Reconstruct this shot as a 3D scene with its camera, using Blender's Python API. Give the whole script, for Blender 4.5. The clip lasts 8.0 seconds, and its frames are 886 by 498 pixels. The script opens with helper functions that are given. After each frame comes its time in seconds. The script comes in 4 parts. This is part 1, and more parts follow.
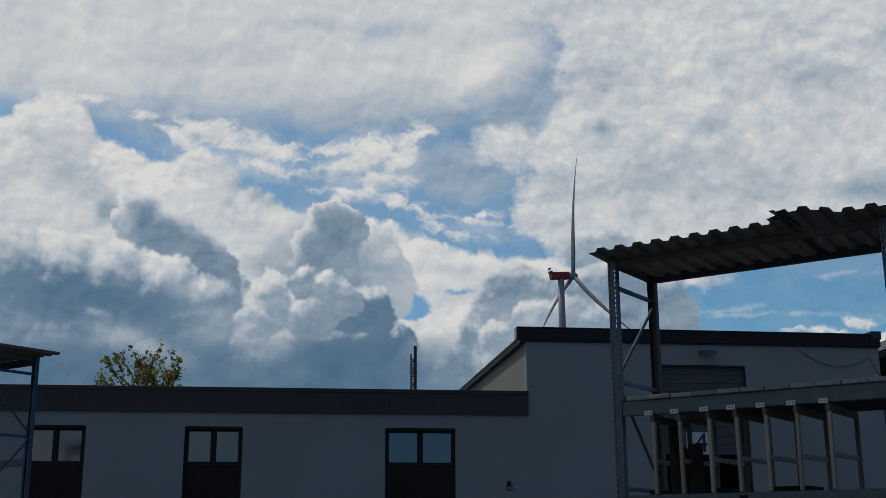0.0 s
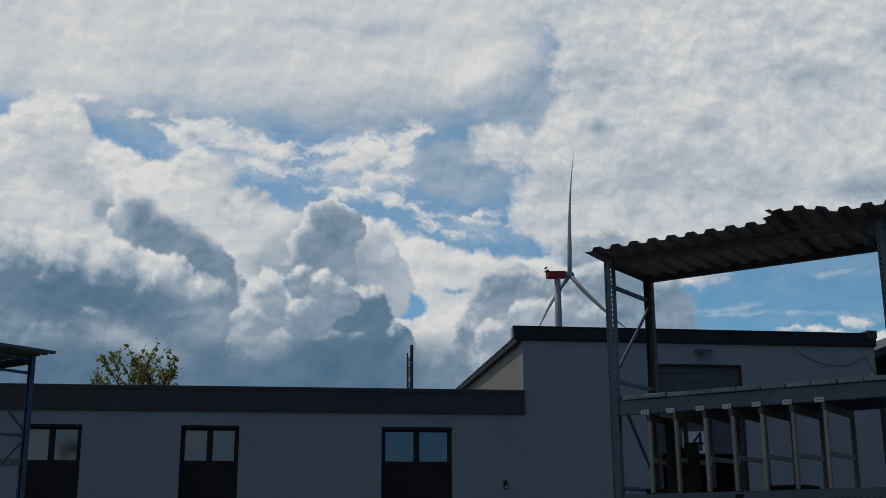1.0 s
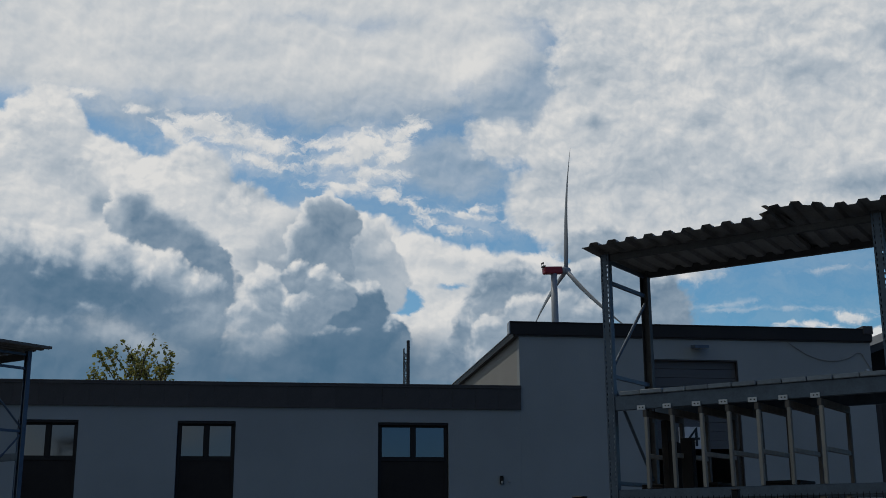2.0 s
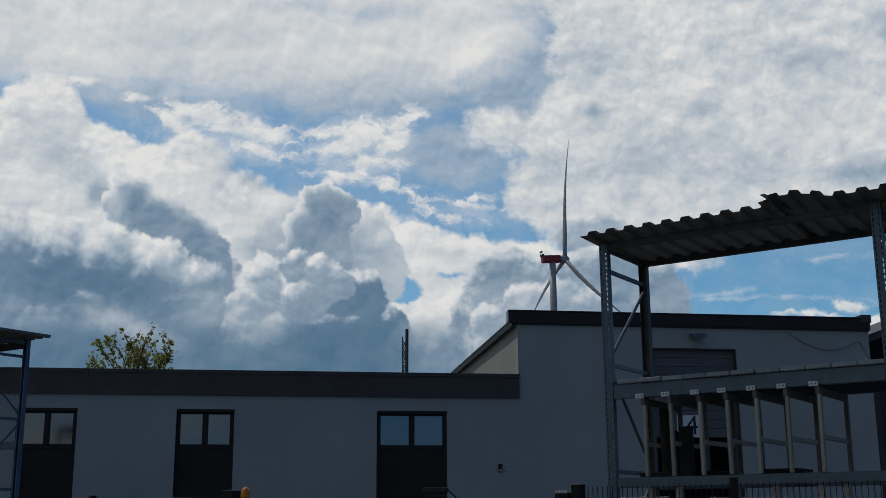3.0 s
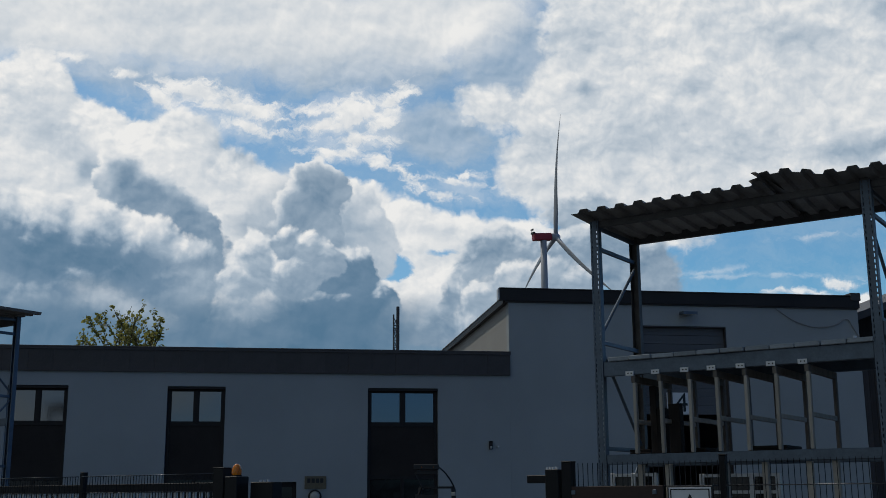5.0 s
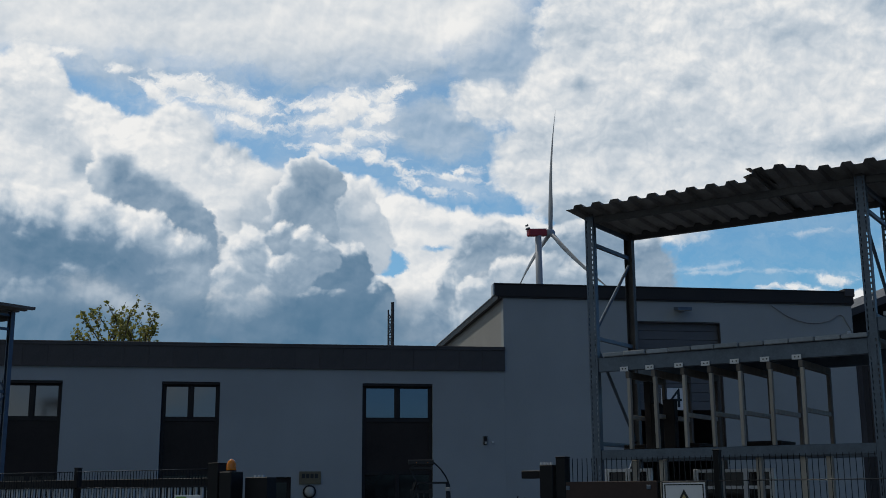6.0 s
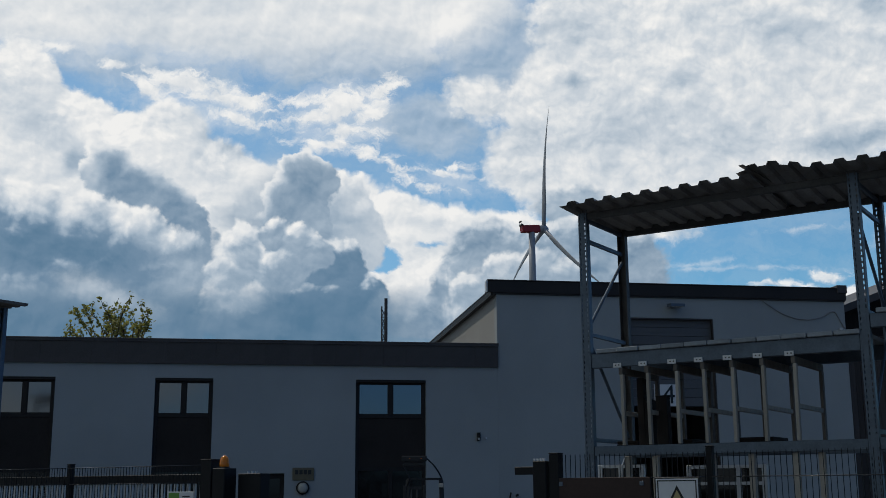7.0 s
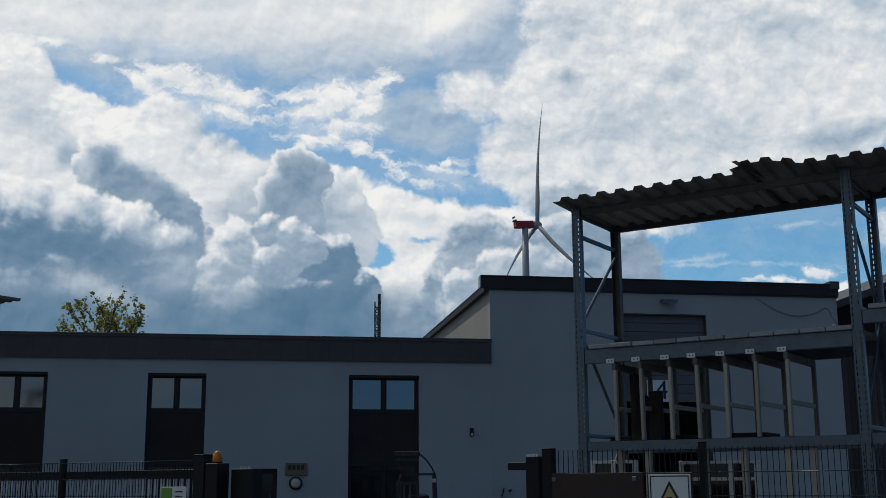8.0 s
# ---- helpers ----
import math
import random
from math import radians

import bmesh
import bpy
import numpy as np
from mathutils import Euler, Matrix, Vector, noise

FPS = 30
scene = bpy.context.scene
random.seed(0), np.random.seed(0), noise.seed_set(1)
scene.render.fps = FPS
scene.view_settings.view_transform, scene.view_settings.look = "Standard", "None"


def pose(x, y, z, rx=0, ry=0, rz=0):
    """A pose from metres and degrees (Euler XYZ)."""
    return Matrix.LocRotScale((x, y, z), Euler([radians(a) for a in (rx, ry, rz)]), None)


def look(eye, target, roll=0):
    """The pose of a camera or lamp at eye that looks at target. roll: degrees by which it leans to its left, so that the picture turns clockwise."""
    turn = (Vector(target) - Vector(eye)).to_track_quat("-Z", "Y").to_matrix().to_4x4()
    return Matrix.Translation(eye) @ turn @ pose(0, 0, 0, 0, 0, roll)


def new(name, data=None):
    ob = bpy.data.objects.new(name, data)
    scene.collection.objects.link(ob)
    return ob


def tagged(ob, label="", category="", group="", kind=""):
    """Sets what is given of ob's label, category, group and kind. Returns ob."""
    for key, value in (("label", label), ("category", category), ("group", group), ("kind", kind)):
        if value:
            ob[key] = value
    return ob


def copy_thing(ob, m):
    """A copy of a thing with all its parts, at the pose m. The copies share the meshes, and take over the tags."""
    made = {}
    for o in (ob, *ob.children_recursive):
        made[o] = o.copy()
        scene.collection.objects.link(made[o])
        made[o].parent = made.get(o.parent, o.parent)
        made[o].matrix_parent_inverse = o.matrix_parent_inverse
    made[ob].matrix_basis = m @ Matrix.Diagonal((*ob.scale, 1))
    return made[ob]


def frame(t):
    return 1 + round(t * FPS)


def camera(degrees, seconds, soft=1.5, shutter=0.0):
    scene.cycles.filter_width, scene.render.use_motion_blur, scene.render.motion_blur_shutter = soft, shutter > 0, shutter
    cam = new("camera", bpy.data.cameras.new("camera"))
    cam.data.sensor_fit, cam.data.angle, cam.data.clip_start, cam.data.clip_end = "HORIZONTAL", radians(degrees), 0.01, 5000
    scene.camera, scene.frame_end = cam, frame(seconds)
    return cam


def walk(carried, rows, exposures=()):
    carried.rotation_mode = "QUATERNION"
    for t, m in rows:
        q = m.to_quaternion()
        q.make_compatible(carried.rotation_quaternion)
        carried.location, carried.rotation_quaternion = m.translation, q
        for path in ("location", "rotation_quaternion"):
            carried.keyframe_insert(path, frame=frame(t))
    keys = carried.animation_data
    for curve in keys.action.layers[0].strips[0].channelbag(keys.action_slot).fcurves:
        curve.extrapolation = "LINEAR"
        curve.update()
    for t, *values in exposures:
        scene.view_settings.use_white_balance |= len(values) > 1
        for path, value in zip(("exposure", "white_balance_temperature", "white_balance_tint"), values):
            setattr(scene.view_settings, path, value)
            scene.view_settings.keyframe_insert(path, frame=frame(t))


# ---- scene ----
# ---------------------------------------------------------------- camera
cam = camera(42.42, 8.0, soft=0.9)
walk(cam, [
    (0.0, pose(0, 0, 1.6, 104.314, 0.300, -8.194)),
    (0.5, pose(0, 0, 1.6, 104.292, 0.310, -8.276)),
    (1.0, pose(0, 0, 1.6, 104.266, 0.310, -8.372)),
    (1.5, pose(0, 0, 1.6, 104.198, 0.330, -8.486)),
    (3.0, pose(0, 0, 1.6, 103.469, 0.330, -8.614)),
    (3.5, pose(0, 0, 1.6, 103.091, 0.350, -8.704)),
    (4.0, pose(0, 0, 1.6, 102.748, 0.370, -8.815)),
    (4.5, pose(0, 0, 1.6, 102.513, 0.360, -8.942)),
    (6.0, pose(0, 0, 1.6, 102.119, 0.345, -9.338)),
    (6.5, pose(0, 0, 1.6, 102.027, 0.353, -9.487)),
    (7.0, pose(0, 0, 1.6, 101.932, 0.374, -9.669)),
    (7.5, pose(0, 0, 1.6, 101.812, 0.400, -9.915)),
    (8.0, pose(0, 0, 1.6, 101.705, 0.345, -10.014)),
], exposures=[(0.0, -0.38), (1.5, -0.34), (3.5, -0.20), (4.5, -0.10), (6.5, 0.0), (8.0, 0.0)])

# ---------------------------------------------------------------- world: clear sky with broken cloud
SUN_AZ, SUN_EL = -45.0, 56.0          # degrees from +y towards +x, and above the horizon
world = bpy.data.worlds.new("world")

world.use_nodes = True
wt = world.node_tree
for n in list(wt.nodes):
    wt.nodes.remove(n)


def wn(kind, operation="", use_clamp=False, data_type="", blend_type="", vector_type="", interpolation_type=""):
    n = wt.nodes.new(kind)
    if operation:
        n.operation = operation
    if use_clamp:
        n.use_clamp = True
    if data_type:
        n.data_type = data_type
    if blend_type:
        n.blend_type = blend_type
    if vector_type:
        n.vector_type = vector_type
    if interpolation_type:
        n.interpolation_type = interpolation_type
    return n


def put(node, slot, value):
    if isinstance(value, bpy.types.NodeSocket):
        wt.links.new(value, node.inputs[slot])
    else:
        node.inputs[slot].default_value = value


def m1(op, a, b=0.0, c=0.0, clamp=False):
    n = wn("ShaderNodeMath", operation=op, use_clamp=clamp)
    put(n, 0, a), put(n, 1, b), put(n, 2, c)
    return n.outputs[0]


def v3(op, a, b=(0, 0, 0)):
    n = wn("ShaderNodeVectorMath", operation=op)
    put(n, 0, a), put(n, 1, b)
    return n.outputs["Value"] if op in ("DOT_PRODUCT", "LENGTH") else n.outputs["Vector"]


def ramp(fac, stops):
    n = wn("ShaderNodeValToRGB")
    put(n, 0, fac)
    el = n.color_ramp.elements
    while len(el) < len(stops):
        el.new(0.5)
    for e, (p, c) in zip(el, stops):
        e.position, e.color = p, (*c, 1)
    return n.outputs[0]


def mix(fac, a, b, blend="MIX"):
    n = wn("ShaderNodeMix", data_type="RGBA", blend_type=blend)
    put(n, 0, fac), put(n, 6, a), put(n, 7, b)
    return n.outputs[2]


def fbm(vec, scale, detail, rough=0.55, lac=2.0, colour=False):
    n = wn("ShaderNodeTexNoise")
    put(n, "Vector", vec), put(n, "Scale", scale), put(n, "Detail", detail), put(n, "Roughness", rough), put(n, "Lacunarity", lac)
    return n.outputs["Color"] if colour else n.outputs[0]


sky = wn("ShaderNodeTexSky")
sky.sky_type, sky.sun_disc = "NISHITA", False
sky.sun_elevation, sky.sun_rotation = radians(SUN_EL), radians(SUN_AZ)
sky.air_density, sky.dust_density, sky.ozone_density = 1.0, 0.4, 1.6

# a plane chart of the sky round the middle of the cloud bank, in degrees
FWD, RIGHT, UP = Vector((0.1714, 0.9641, 0.2029)), Vector((0.9847, -0.1739, -0.0056)), Vector((-0.0299, -0.2007, 0.9792))
way = wn("ShaderNodeTexCoord").outputs["Generated"]
ahead = v3("DOT_PRODUCT", way, FWD)
k = m1("DIVIDE", 2 * 180 / math.pi, m1("MAXIMUM", m1("ADD", ahead, 1.0), 0.02))
comb = wn("ShaderNodeCombineXYZ")
put(comb, 0, m1("MULTIPLY", v3("DOT_PRODUCT", way, RIGHT), k))
put(comb, 1, m1("MULTIPLY", v3("DOT_PRODUCT", way, UP), k))
chart = comb.outputs[0]
# billows push the outlines about at several sizes
push1 = v3("SUBTRACT", fbm(chart, 0.30, 3, 0.5, colour=True), (0.5, 0.5, 0.5))
push2 = v3("SUBTRACT", fbm(chart, 1.3, 6, 0.62, colour=True), (0.5, 0.5, 0.5))
bent = v3("ADD", chart, v3("ADD", v3("MULTIPLY", push1, (0.8, 0.7, 0)), v3("MULTIPLY", push2, (0.45, 0.42, 0))))
torn = v3("ADD", chart, v3("ADD", v3("MULTIPLY", push1, (2.4, 1.2, 0)), v3("MULTIPLY", push2, (1.6, 1.4, 0))))


def step(value, low, high):
    n = wn("ShaderNodeMapRange", interpolation_type="SMOOTHSTEP")
    put(n, 0, value), put(n, 1, low), put(n, 2, high)
    return n.outputs[0]


def puffs(vec, scale, detail=3.0, rough=0.5):
    """Heaped, rounded lumps: high at their middles, creased between them."""
    n = wn("ShaderNodeTexVoronoi")
    n.voronoi_dimensions, n.feature, n.normalize = "2D", "SMOOTH_F1", True
    put(n, "Vector", vec), put(n, "Scale", scale), put(n, "Detail", detail), put(n, "Roughness", rough), put(n, "Lacunarity", 2.2), put(n, "Smoothness", 0.25)
    return m1("SUBTRACT", 0.36, n.outputs["Distance"])


def shade(*terms):
    """Sum of (value, weight) pairs."""
    total = 0.0
    for value, weight in terms:
        total = m1("MULTIPLY_ADD", value, weight, total)
    return total


SUNWARD = Vector((-0.35, 0.94, 0))   # towards the sun on the chart

# one lobe of cloud: joins an oval to the depth so far, and keeps how far the uppermost lobe faces the sun
lobe_tree = bpy.data.node_groups.new("lobe", "ShaderNodeTree")
for name, kind in (("Vector", "Vector"), ("Depth", "Float"), ("Facing", "Float"), ("Location", "Vector"), ("Rotation", "Vector"), ("Scale", "Vector"), ("Size", "Float"), ("Sun", "Vector"), ("Blend", "Float")):
    lobe_tree.interface.new_socket(name, in_out="INPUT", socket_type="NodeSocket" + kind)
for name in ("Depth", "Facing"):
    lobe_tree.interface.new_socket(name, in_out="OUTPUT", socket_type="NodeSocketFloat")
world_tree, wt = wt, lobe_tree
given = wn("NodeGroupInput").outputs
carry = wn("ShaderNodeVectorMath", operation="MULTIPLY_ADD")       # passes the depth on in z: the lobes are worked out one by one
put(carry, 0, given["Depth"]), put(carry, 1, (0, 0, 1)), put(carry, 2, given["Vector"])
placed = wn("ShaderNodeMapping", vector_type="TEXTURE")
put(placed, "Vector", carry.outputs[0]), put(placed, "Location", given["Location"]), put(placed, "Rotation", given["Rotation"]), put(placed, "Scale", given["Scale"])
q = v3("MULTIPLY", placed.outputs[0], (1, 1, 0))
inside = m1("MULTIPLY", m1("SUBTRACT", 1.0, v3("LENGTH", q)), given["Size"])
upper = step(m1("SUBTRACT", inside, given["Depth"]), -0.45, 0.45)
made = wn("NodeGroupOutput")
put(made, "Depth", m1("SMOOTH_MAX", inside, given["Depth"], given["Blend"]))
put(made, "Facing", m1("MULTIPLY_ADD", upper, m1("SUBTRACT", v3("DOT_PRODUCT", q, given["Sun"]), given["Facing"]), given["Facing"]))
wt = world_tree


def mass(vec, ovals, blend=0.35):
    """Depth in degrees inside the union of ovals (x, y, half width, half height, tilt) on the chart, and how far the lobes face the sun."""
    depth, facing = -50.0, 0.0
    for x, y, rx, ry, tilt in ovals:
        n = wn("ShaderNodeGroup")
        n.node_tree = lobe_tree
        put(n, "Vector", vec), put(n, "Depth", depth), put(n, "Facing", facing)
        put(n, "Location", (x, y, 0)), put(n, "Rotation", (0, 0, radians(tilt))), put(n, "Scale", (rx, ry, 1))
        put(n, "Size", min(rx, ry)), put(n, "Sun", Matrix.Rotation(-radians(tilt), 3, "Z") @ SUNWARD), put(n, "Blend", blend)
        depth, facing = n.outputs["Depth"], n.outputs["Facing"]
    return depth, facing


DARK, SLATE_SKY, GREY, PALE, WHITE_SKY = (0.085, 0.18, 0.285), (0.165, 0.26, 0.37), (0.36, 0.45, 0.545), (0.59, 0.645, 0.70), (0.87, 0.868, 0.855)
TONES = [(0.0, DARK), (0.25, SLATE_SKY), (0.5, GREY), (0.75, PALE), (1.0, WHITE_SKY)]


def over(under, alpha, value):
    return mix(alpha, under, ramp(value, TONES))


LIT = (-0.16, 0.36, 0)                # a step on the chart towards the sun
FINE = (-0.08, 0.17, 0)
calm = v3("ADD", chart, v3("ADD", v3("MULTIPLY", push1, (1.2, 1.0, 0)), v3("MULTIPLY", push2, (0.35, 0.35, 0))))
lump = puffs(calm, 0.75, 2.5, 0.5)
relief = shade((lump, 1.0), (puffs(v3("ADD", calm, LIT), 0.75, 2.5, 0.5), -1.0))
soft = m1("SUBTRACT", fbm(calm, 0.34, 4, 0.5), 0.5)
soft_relief = shade((soft, 1.0), (m1("SUBTRACT", fbm(v3("ADD", calm, LIT), 0.34, 4, 0.5), 0.5), -1.0))
fine = m1("SUBTRACT", fbm(v3("MULTIPLY", calm, (0.8, 1.1, 1)), 0.62, 6, 0.52), 0.5)
fine_relief = shade((fine, 1.0), (m1("SUBTRACT", fbm(v3("MULTIPLY", v3("ADD", calm, FINE), (0.8, 1.1, 1)), 0.62, 6, 0.52), 0.5), -1.0))
tatter = m1("SUBTRACT", fbm(v3("MULTIPLY", torn, (0.75, 1.25, 1)), 0.75, 8, 0.62), 0.5)


shred = m1("SUBTRACT", fbm(v3("MULTIPLY", torn, (0.75, 1.4, 1)), 1.3, 6, 0.57), 0.5)
cells = puffs(calm, 1.15, 2.5, 0.55)


def heap(under, ovals, edge, rim, body, turn, bump=0.9, rag=0.5, cover=1.0, blend=0.35, gloom=0.0, grain=1.0, torn_by=tatter, thin=0.0):
    """Lays one mass of cloud over the rest: the side of its lobes that faces the sun has the rim's tone, from the turn on it fades to the body's; thin keeps the rim to the outline."""
    depth, facing = mass(bent, ovals, blend)
    f = shade((depth, 1.0), (lump, bump), (torn_by, rag))
    alpha = step(f, -edge, edge)
    if cover < 1:
        alpha = m1("MULTIPLY", alpha, cover)
    facing = shade((facing, 1.0), (lump, 0.55 * grain), (relief, 0.7 * grain), (fine, 0.7 * grain))
    lit = step(facing, turn, 0.95)
    if thin:
        lit = m1("MULTIPLY", lit, step(f, thin, 0.0))
    tone = shade((lit, rim - body), (relief, 0.25), (soft_relief, 0.3), (fine_relief, 0.45 * grain), (soft, 0.28), (fine, 0.25 * grain))
    tone = m1("ADD", tone, body)
    if gloom:
        tone = m1("MULTIPLY_ADD", gloom, -1.0, tone)
    return over(under, alpha, tone)


def dusk(*spots):
    """Darker (or, with a minus, brighter) places in a mass of cloud: (depth of tone, oval)."""
    total = 0.0
    for amount, oval in spots:
        total = m1("MULTIPLY_ADD", step(shade((mass(bent, [oval])[0], 1.0 / min(oval[2], oval[3])), (soft, 0.8)), -0.5, 1.0), amount, total)
    return total


# thin mist in the blue
blue = mix(1.0, sky.outputs[0], (0.050, 0.086, 0.100, 1), "MULTIPLY")
height = v3("DOT_PRODUCT", chart, (0, 1, 0))
mist = m1("MULTIPLY", shade((step(height, -1.0, 6.0), 0.28), (step(tatter, -0.18, 0.25), 0.26)), 0.9)
bank = mix(mist, blue, (0.44, 0.56, 0.66, 1))
# grey film between the veils
bank = heap(bank, [(2.47, 9.72, 2.51, 2.80, 19), (-1.20, 6.38, 2.55, 1.41, -10), (-4.57, 9.47, 5.64, 1.00, -0), (-15.88, 9.22, 4.60, 0.72, -7)], 0.55, 0.62, 0.58, 0.0, 0.2, 1.2, 0.62)
# high veil: plain and grey on one side, white and cellular on the other
bank = heap(bank, [(-20.27, 11.95, 10.69, 2.03, -2), (-10.66, 11.91, 9.20, 2.48, -2), (-1.74, 12.23, 5.04, 2.27, 9), (-26.51, 16.37, 23.70, 4.93, 2), (-2.81, 18.17, 19.03, 4.84, -1)], 0.9, 0.86, 0.86, 0.0, 0.1, 1.0, 1.0, 0.6,
            dusk((0.12, (-13.16, 10.09, 9.15, 1.10, -4)), (0.12, (-5.12, 10.30, 3.66, 0.94, 10)), (-0.08, (-17.96, 10.94, 3.20, 1.09, 1)), (-0.10, (0.51, 11.67, 2.25, 1.38, -0)), (0.08, (-14.46, 12.11, 4.09, 1.09, 1))), 0.35)
patches = dusk((0.18, (8.63, 6.17, 3.29, 1.26, 9)), (0.16, (5.83, 11.07, 1.92, 1.12, 29)), (0.30, (6.12, 8.71, 0.70, 0.50, -1)), (0.24, (11.50, 8.48, 0.81, 0.50, 19)), (0.14, (13.83, 5.68, 3.18, 1.11, 9)), (0.34, (19.37, 5.44, 2.53, 0.66, 12)), (0.14, (15.90, 10.83, 3.94, 0.81, -12)), (0.3, (20.39, 12.00, 1.32, 0.77, -33)), (0.16, (3.60, 6.08, 1.41, 0.84, -0)))
bank = heap(bank, [(13.53, 9.27, 8.58, 7.20, -2), (7.24, 6.60, 4.42, 4.78, -1), (1.63, 7.64, 1.75, 0.95, -15), (3.88, 7.48, 1.68, 1.26, -1), (3.74, 4.81, 1.86, 1.86, -0), (8.87, 11.56, 4.62, 3.31, -1), (19.06, 9.11, 6.24, 4.08, -2), (9.75, 2.37, 4.10, 1.74, 8), (5.85, 3.53, 2.79, 1.69, -0), (13.63, 16.52, 12.59, 5.35, -3), (24.18, 0.89, 3.13, 1.08, -0)],
            0.35, 0.85, 0.80, 0.0, 0.9, 1.1, 1.0, 0.4, shade((patches, 1.0), (cells, -0.27), (lump, -0.16)), 0.9)
# bright torn scraps
for cover, rag, edge, ovals in (
        (0.30, 1.6, 0.5, [(-12.11, 7.47, 3.59, 1.17, -10), (-5.44, 6.81, 2.54, 1.86, 10), (-0.08, 3.56, 1.70, 0.57, -8)]),
        (1.0, 1.55, 0.28, [(-13.19, 8.51, 1.80, 0.42, -10), (-14.69, 8.14, 0.91, 0.31, -35), (-10.73, 7.76, 2.10, 0.39, -8), (-10.19, 6.79, 1.39, 0.22, -12), (-7.40, 7.59, 0.90, 0.17, -8), (-5.29, 7.51, 1.41, 0.67, 18), (-6.42, 6.86, 1.18, 0.28, 8), (-3.17, 8.13, 0.96, 0.42, 40), (-4.03, 7.09, 0.68, 0.25, 10),
                          (-4.88, 6.11, 1.02, 0.31, -8), (-5.87, 5.43, 1.01, 0.17, 0), (-4.32, 5.12, 0.85, 0.23, -12), (-2.77, 4.36, 0.85, 0.17, -32)]),
        (0.35, 0.7, 0.15, [(12.21, -0.52, 0.71, 0.06, 4), (17.57, 1.18, 0.68, 0.06, 6), (14.64, -0.78, 1.07, 0.03, -0)]),
        (0.9, 0.9, 0.15, [(-16.36, 9.32, 0.48, 0.14, -7), (-19.29, 10.10, 0.63, 0.14, 1), (0.83, 4.29, 0.85, 0.14, -4), (-0.08, 3.95, 0.85, 0.08, -8), (-0.93, 3.28, 0.68, 0.11, -10), (18.60, -1.19, 0.72, 0.22, -6), (19.68, -2.23, 0.77, 0.55, 0), (16.50, -1.61, 0.95, 0.14, -4)])):
    bank = heap(bank, ovals, edge, 1.0, 0.92, -0.5, 0.25, rag, cover, 0.12, 0.0, 1.0, shred)
# white heaps
bank = heap(bank, [(-20.79, 7.35, 2.22, 3.07, 1), (-23.51, 5.39, 3.59, 3.54, 1), (-18.88, 5.18, 3.06, 3.08, -26), (-16.10, 4.10, 4.08, 2.79, 0), (-13.78, 5.37, 1.97, 2.18, 0), (-11.61, 3.56, 2.50, 2.19, -30), (-9.67, 3.00, 2.10, 1.63, -20), (-14.09, 1.03, 9.19, 2.80, -0)], 0.2, 1.0, 0.85, 0.2, 0.8, 0.6, 1.0, 0.6,
            dusk((0.10, (-20.92, 7.34, 1.82, 1.37, 1)), (0.22, (-10.76, 5.39, 1.94, 0.62, -28)), (0.14, (-19.66, 5.72, 1.84, 1.10, 1)), (0.40, (-18.36, 4.64, 0.82, 0.59, 41)), (0.12, (-12.68, 6.35, 1.64, 0.84, -20)), (-0.12, (-9.39, 3.85, 1.40, 0.85, -20)), (-0.08, (-16.21, 6.18, 2.16, 0.69, 1))), 1.0)
bank = heap(bank, [(-3.21, 1.02, 3.12, 2.04, -8), (-0.09, 1.15, 2.83, 1.30, -3), (-4.62, 1.59, 1.70, 2.15, -0), (-0.66, -1.83, 3.68, 2.54, -0), (-2.93, -2.39, 3.40, 1.70, -0), (2.74, 0.71, 2.54, 1.42, -0)], 0.18, 1.0, 0.93, 0.2, 0.7, 0.6, 1.0, 0.5, dusk((0.16, (-1.79, 1.58, 2.27, 0.40, -8)), (0.4, (-0.95, -2.96, 1.98, 1.13, -0)), (0.14, (-1.22, 0.44, 1.70, 0.57, -0))), 1.0)
bank = mix(step(shade((mass(bent, [(-3.55, -0.23, 1.16, 0.65, -8), (-4.34, 0.45, 0.85, 0.14, -15), (-0.80, 0.53, 0.40, 0.09, -0)], 0.1)[0], 1.0), (tatter, 0.7)), -0.10, 0.10), bank, mix(0.12, blue, (0.44, 0.56, 0.66, 1)))
# slate heads with pale rims behind the nearer banks
bank = heap(bank, [(-15.31, 0.48, 3.42, 2.23, -0), (-13.14, 0.47, 1.16, 2.53, 12), (-14.90, 2.38, 3.08, 1.72, -37), (-16.93, 4.32, 1.13, 1.17, 0)], 0.12, 0.95, 0.34, 0.05, 1.3, 0.15, 1.0, 0.9, dusk((-0.28, (-17.62, 4.03, 0.69, 1.22, 0)), (0.06, (-13.81, 2.15, 1.37, 1.67, -31))), 0.5, tatter, 0.85)
bank = heap(bank, [(-9.54, 1.87, 1.68, 1.58, 20), (-8.55, 3.29, 1.01, 1.13, 0)], 0.8, 0.62, 0.46, 0.5, 0.6, 0.4, 0.8, 0.4, 0.0, 0.6)
bank = heap(bank, [(-6.03, 0.74, 2.83, 1.98, -0), (-4.62, 1.59, 1.08, 1.70, -0), (-5.75, 2.30, 1.69, 1.81, -15)], 0.12, 1.0, 0.62, 0.1, 1.1, 0.2, 1.0, 0.5, dusk((0.16, (-6.03, 1.59, 1.69, 1.13, -0))), 0.6)
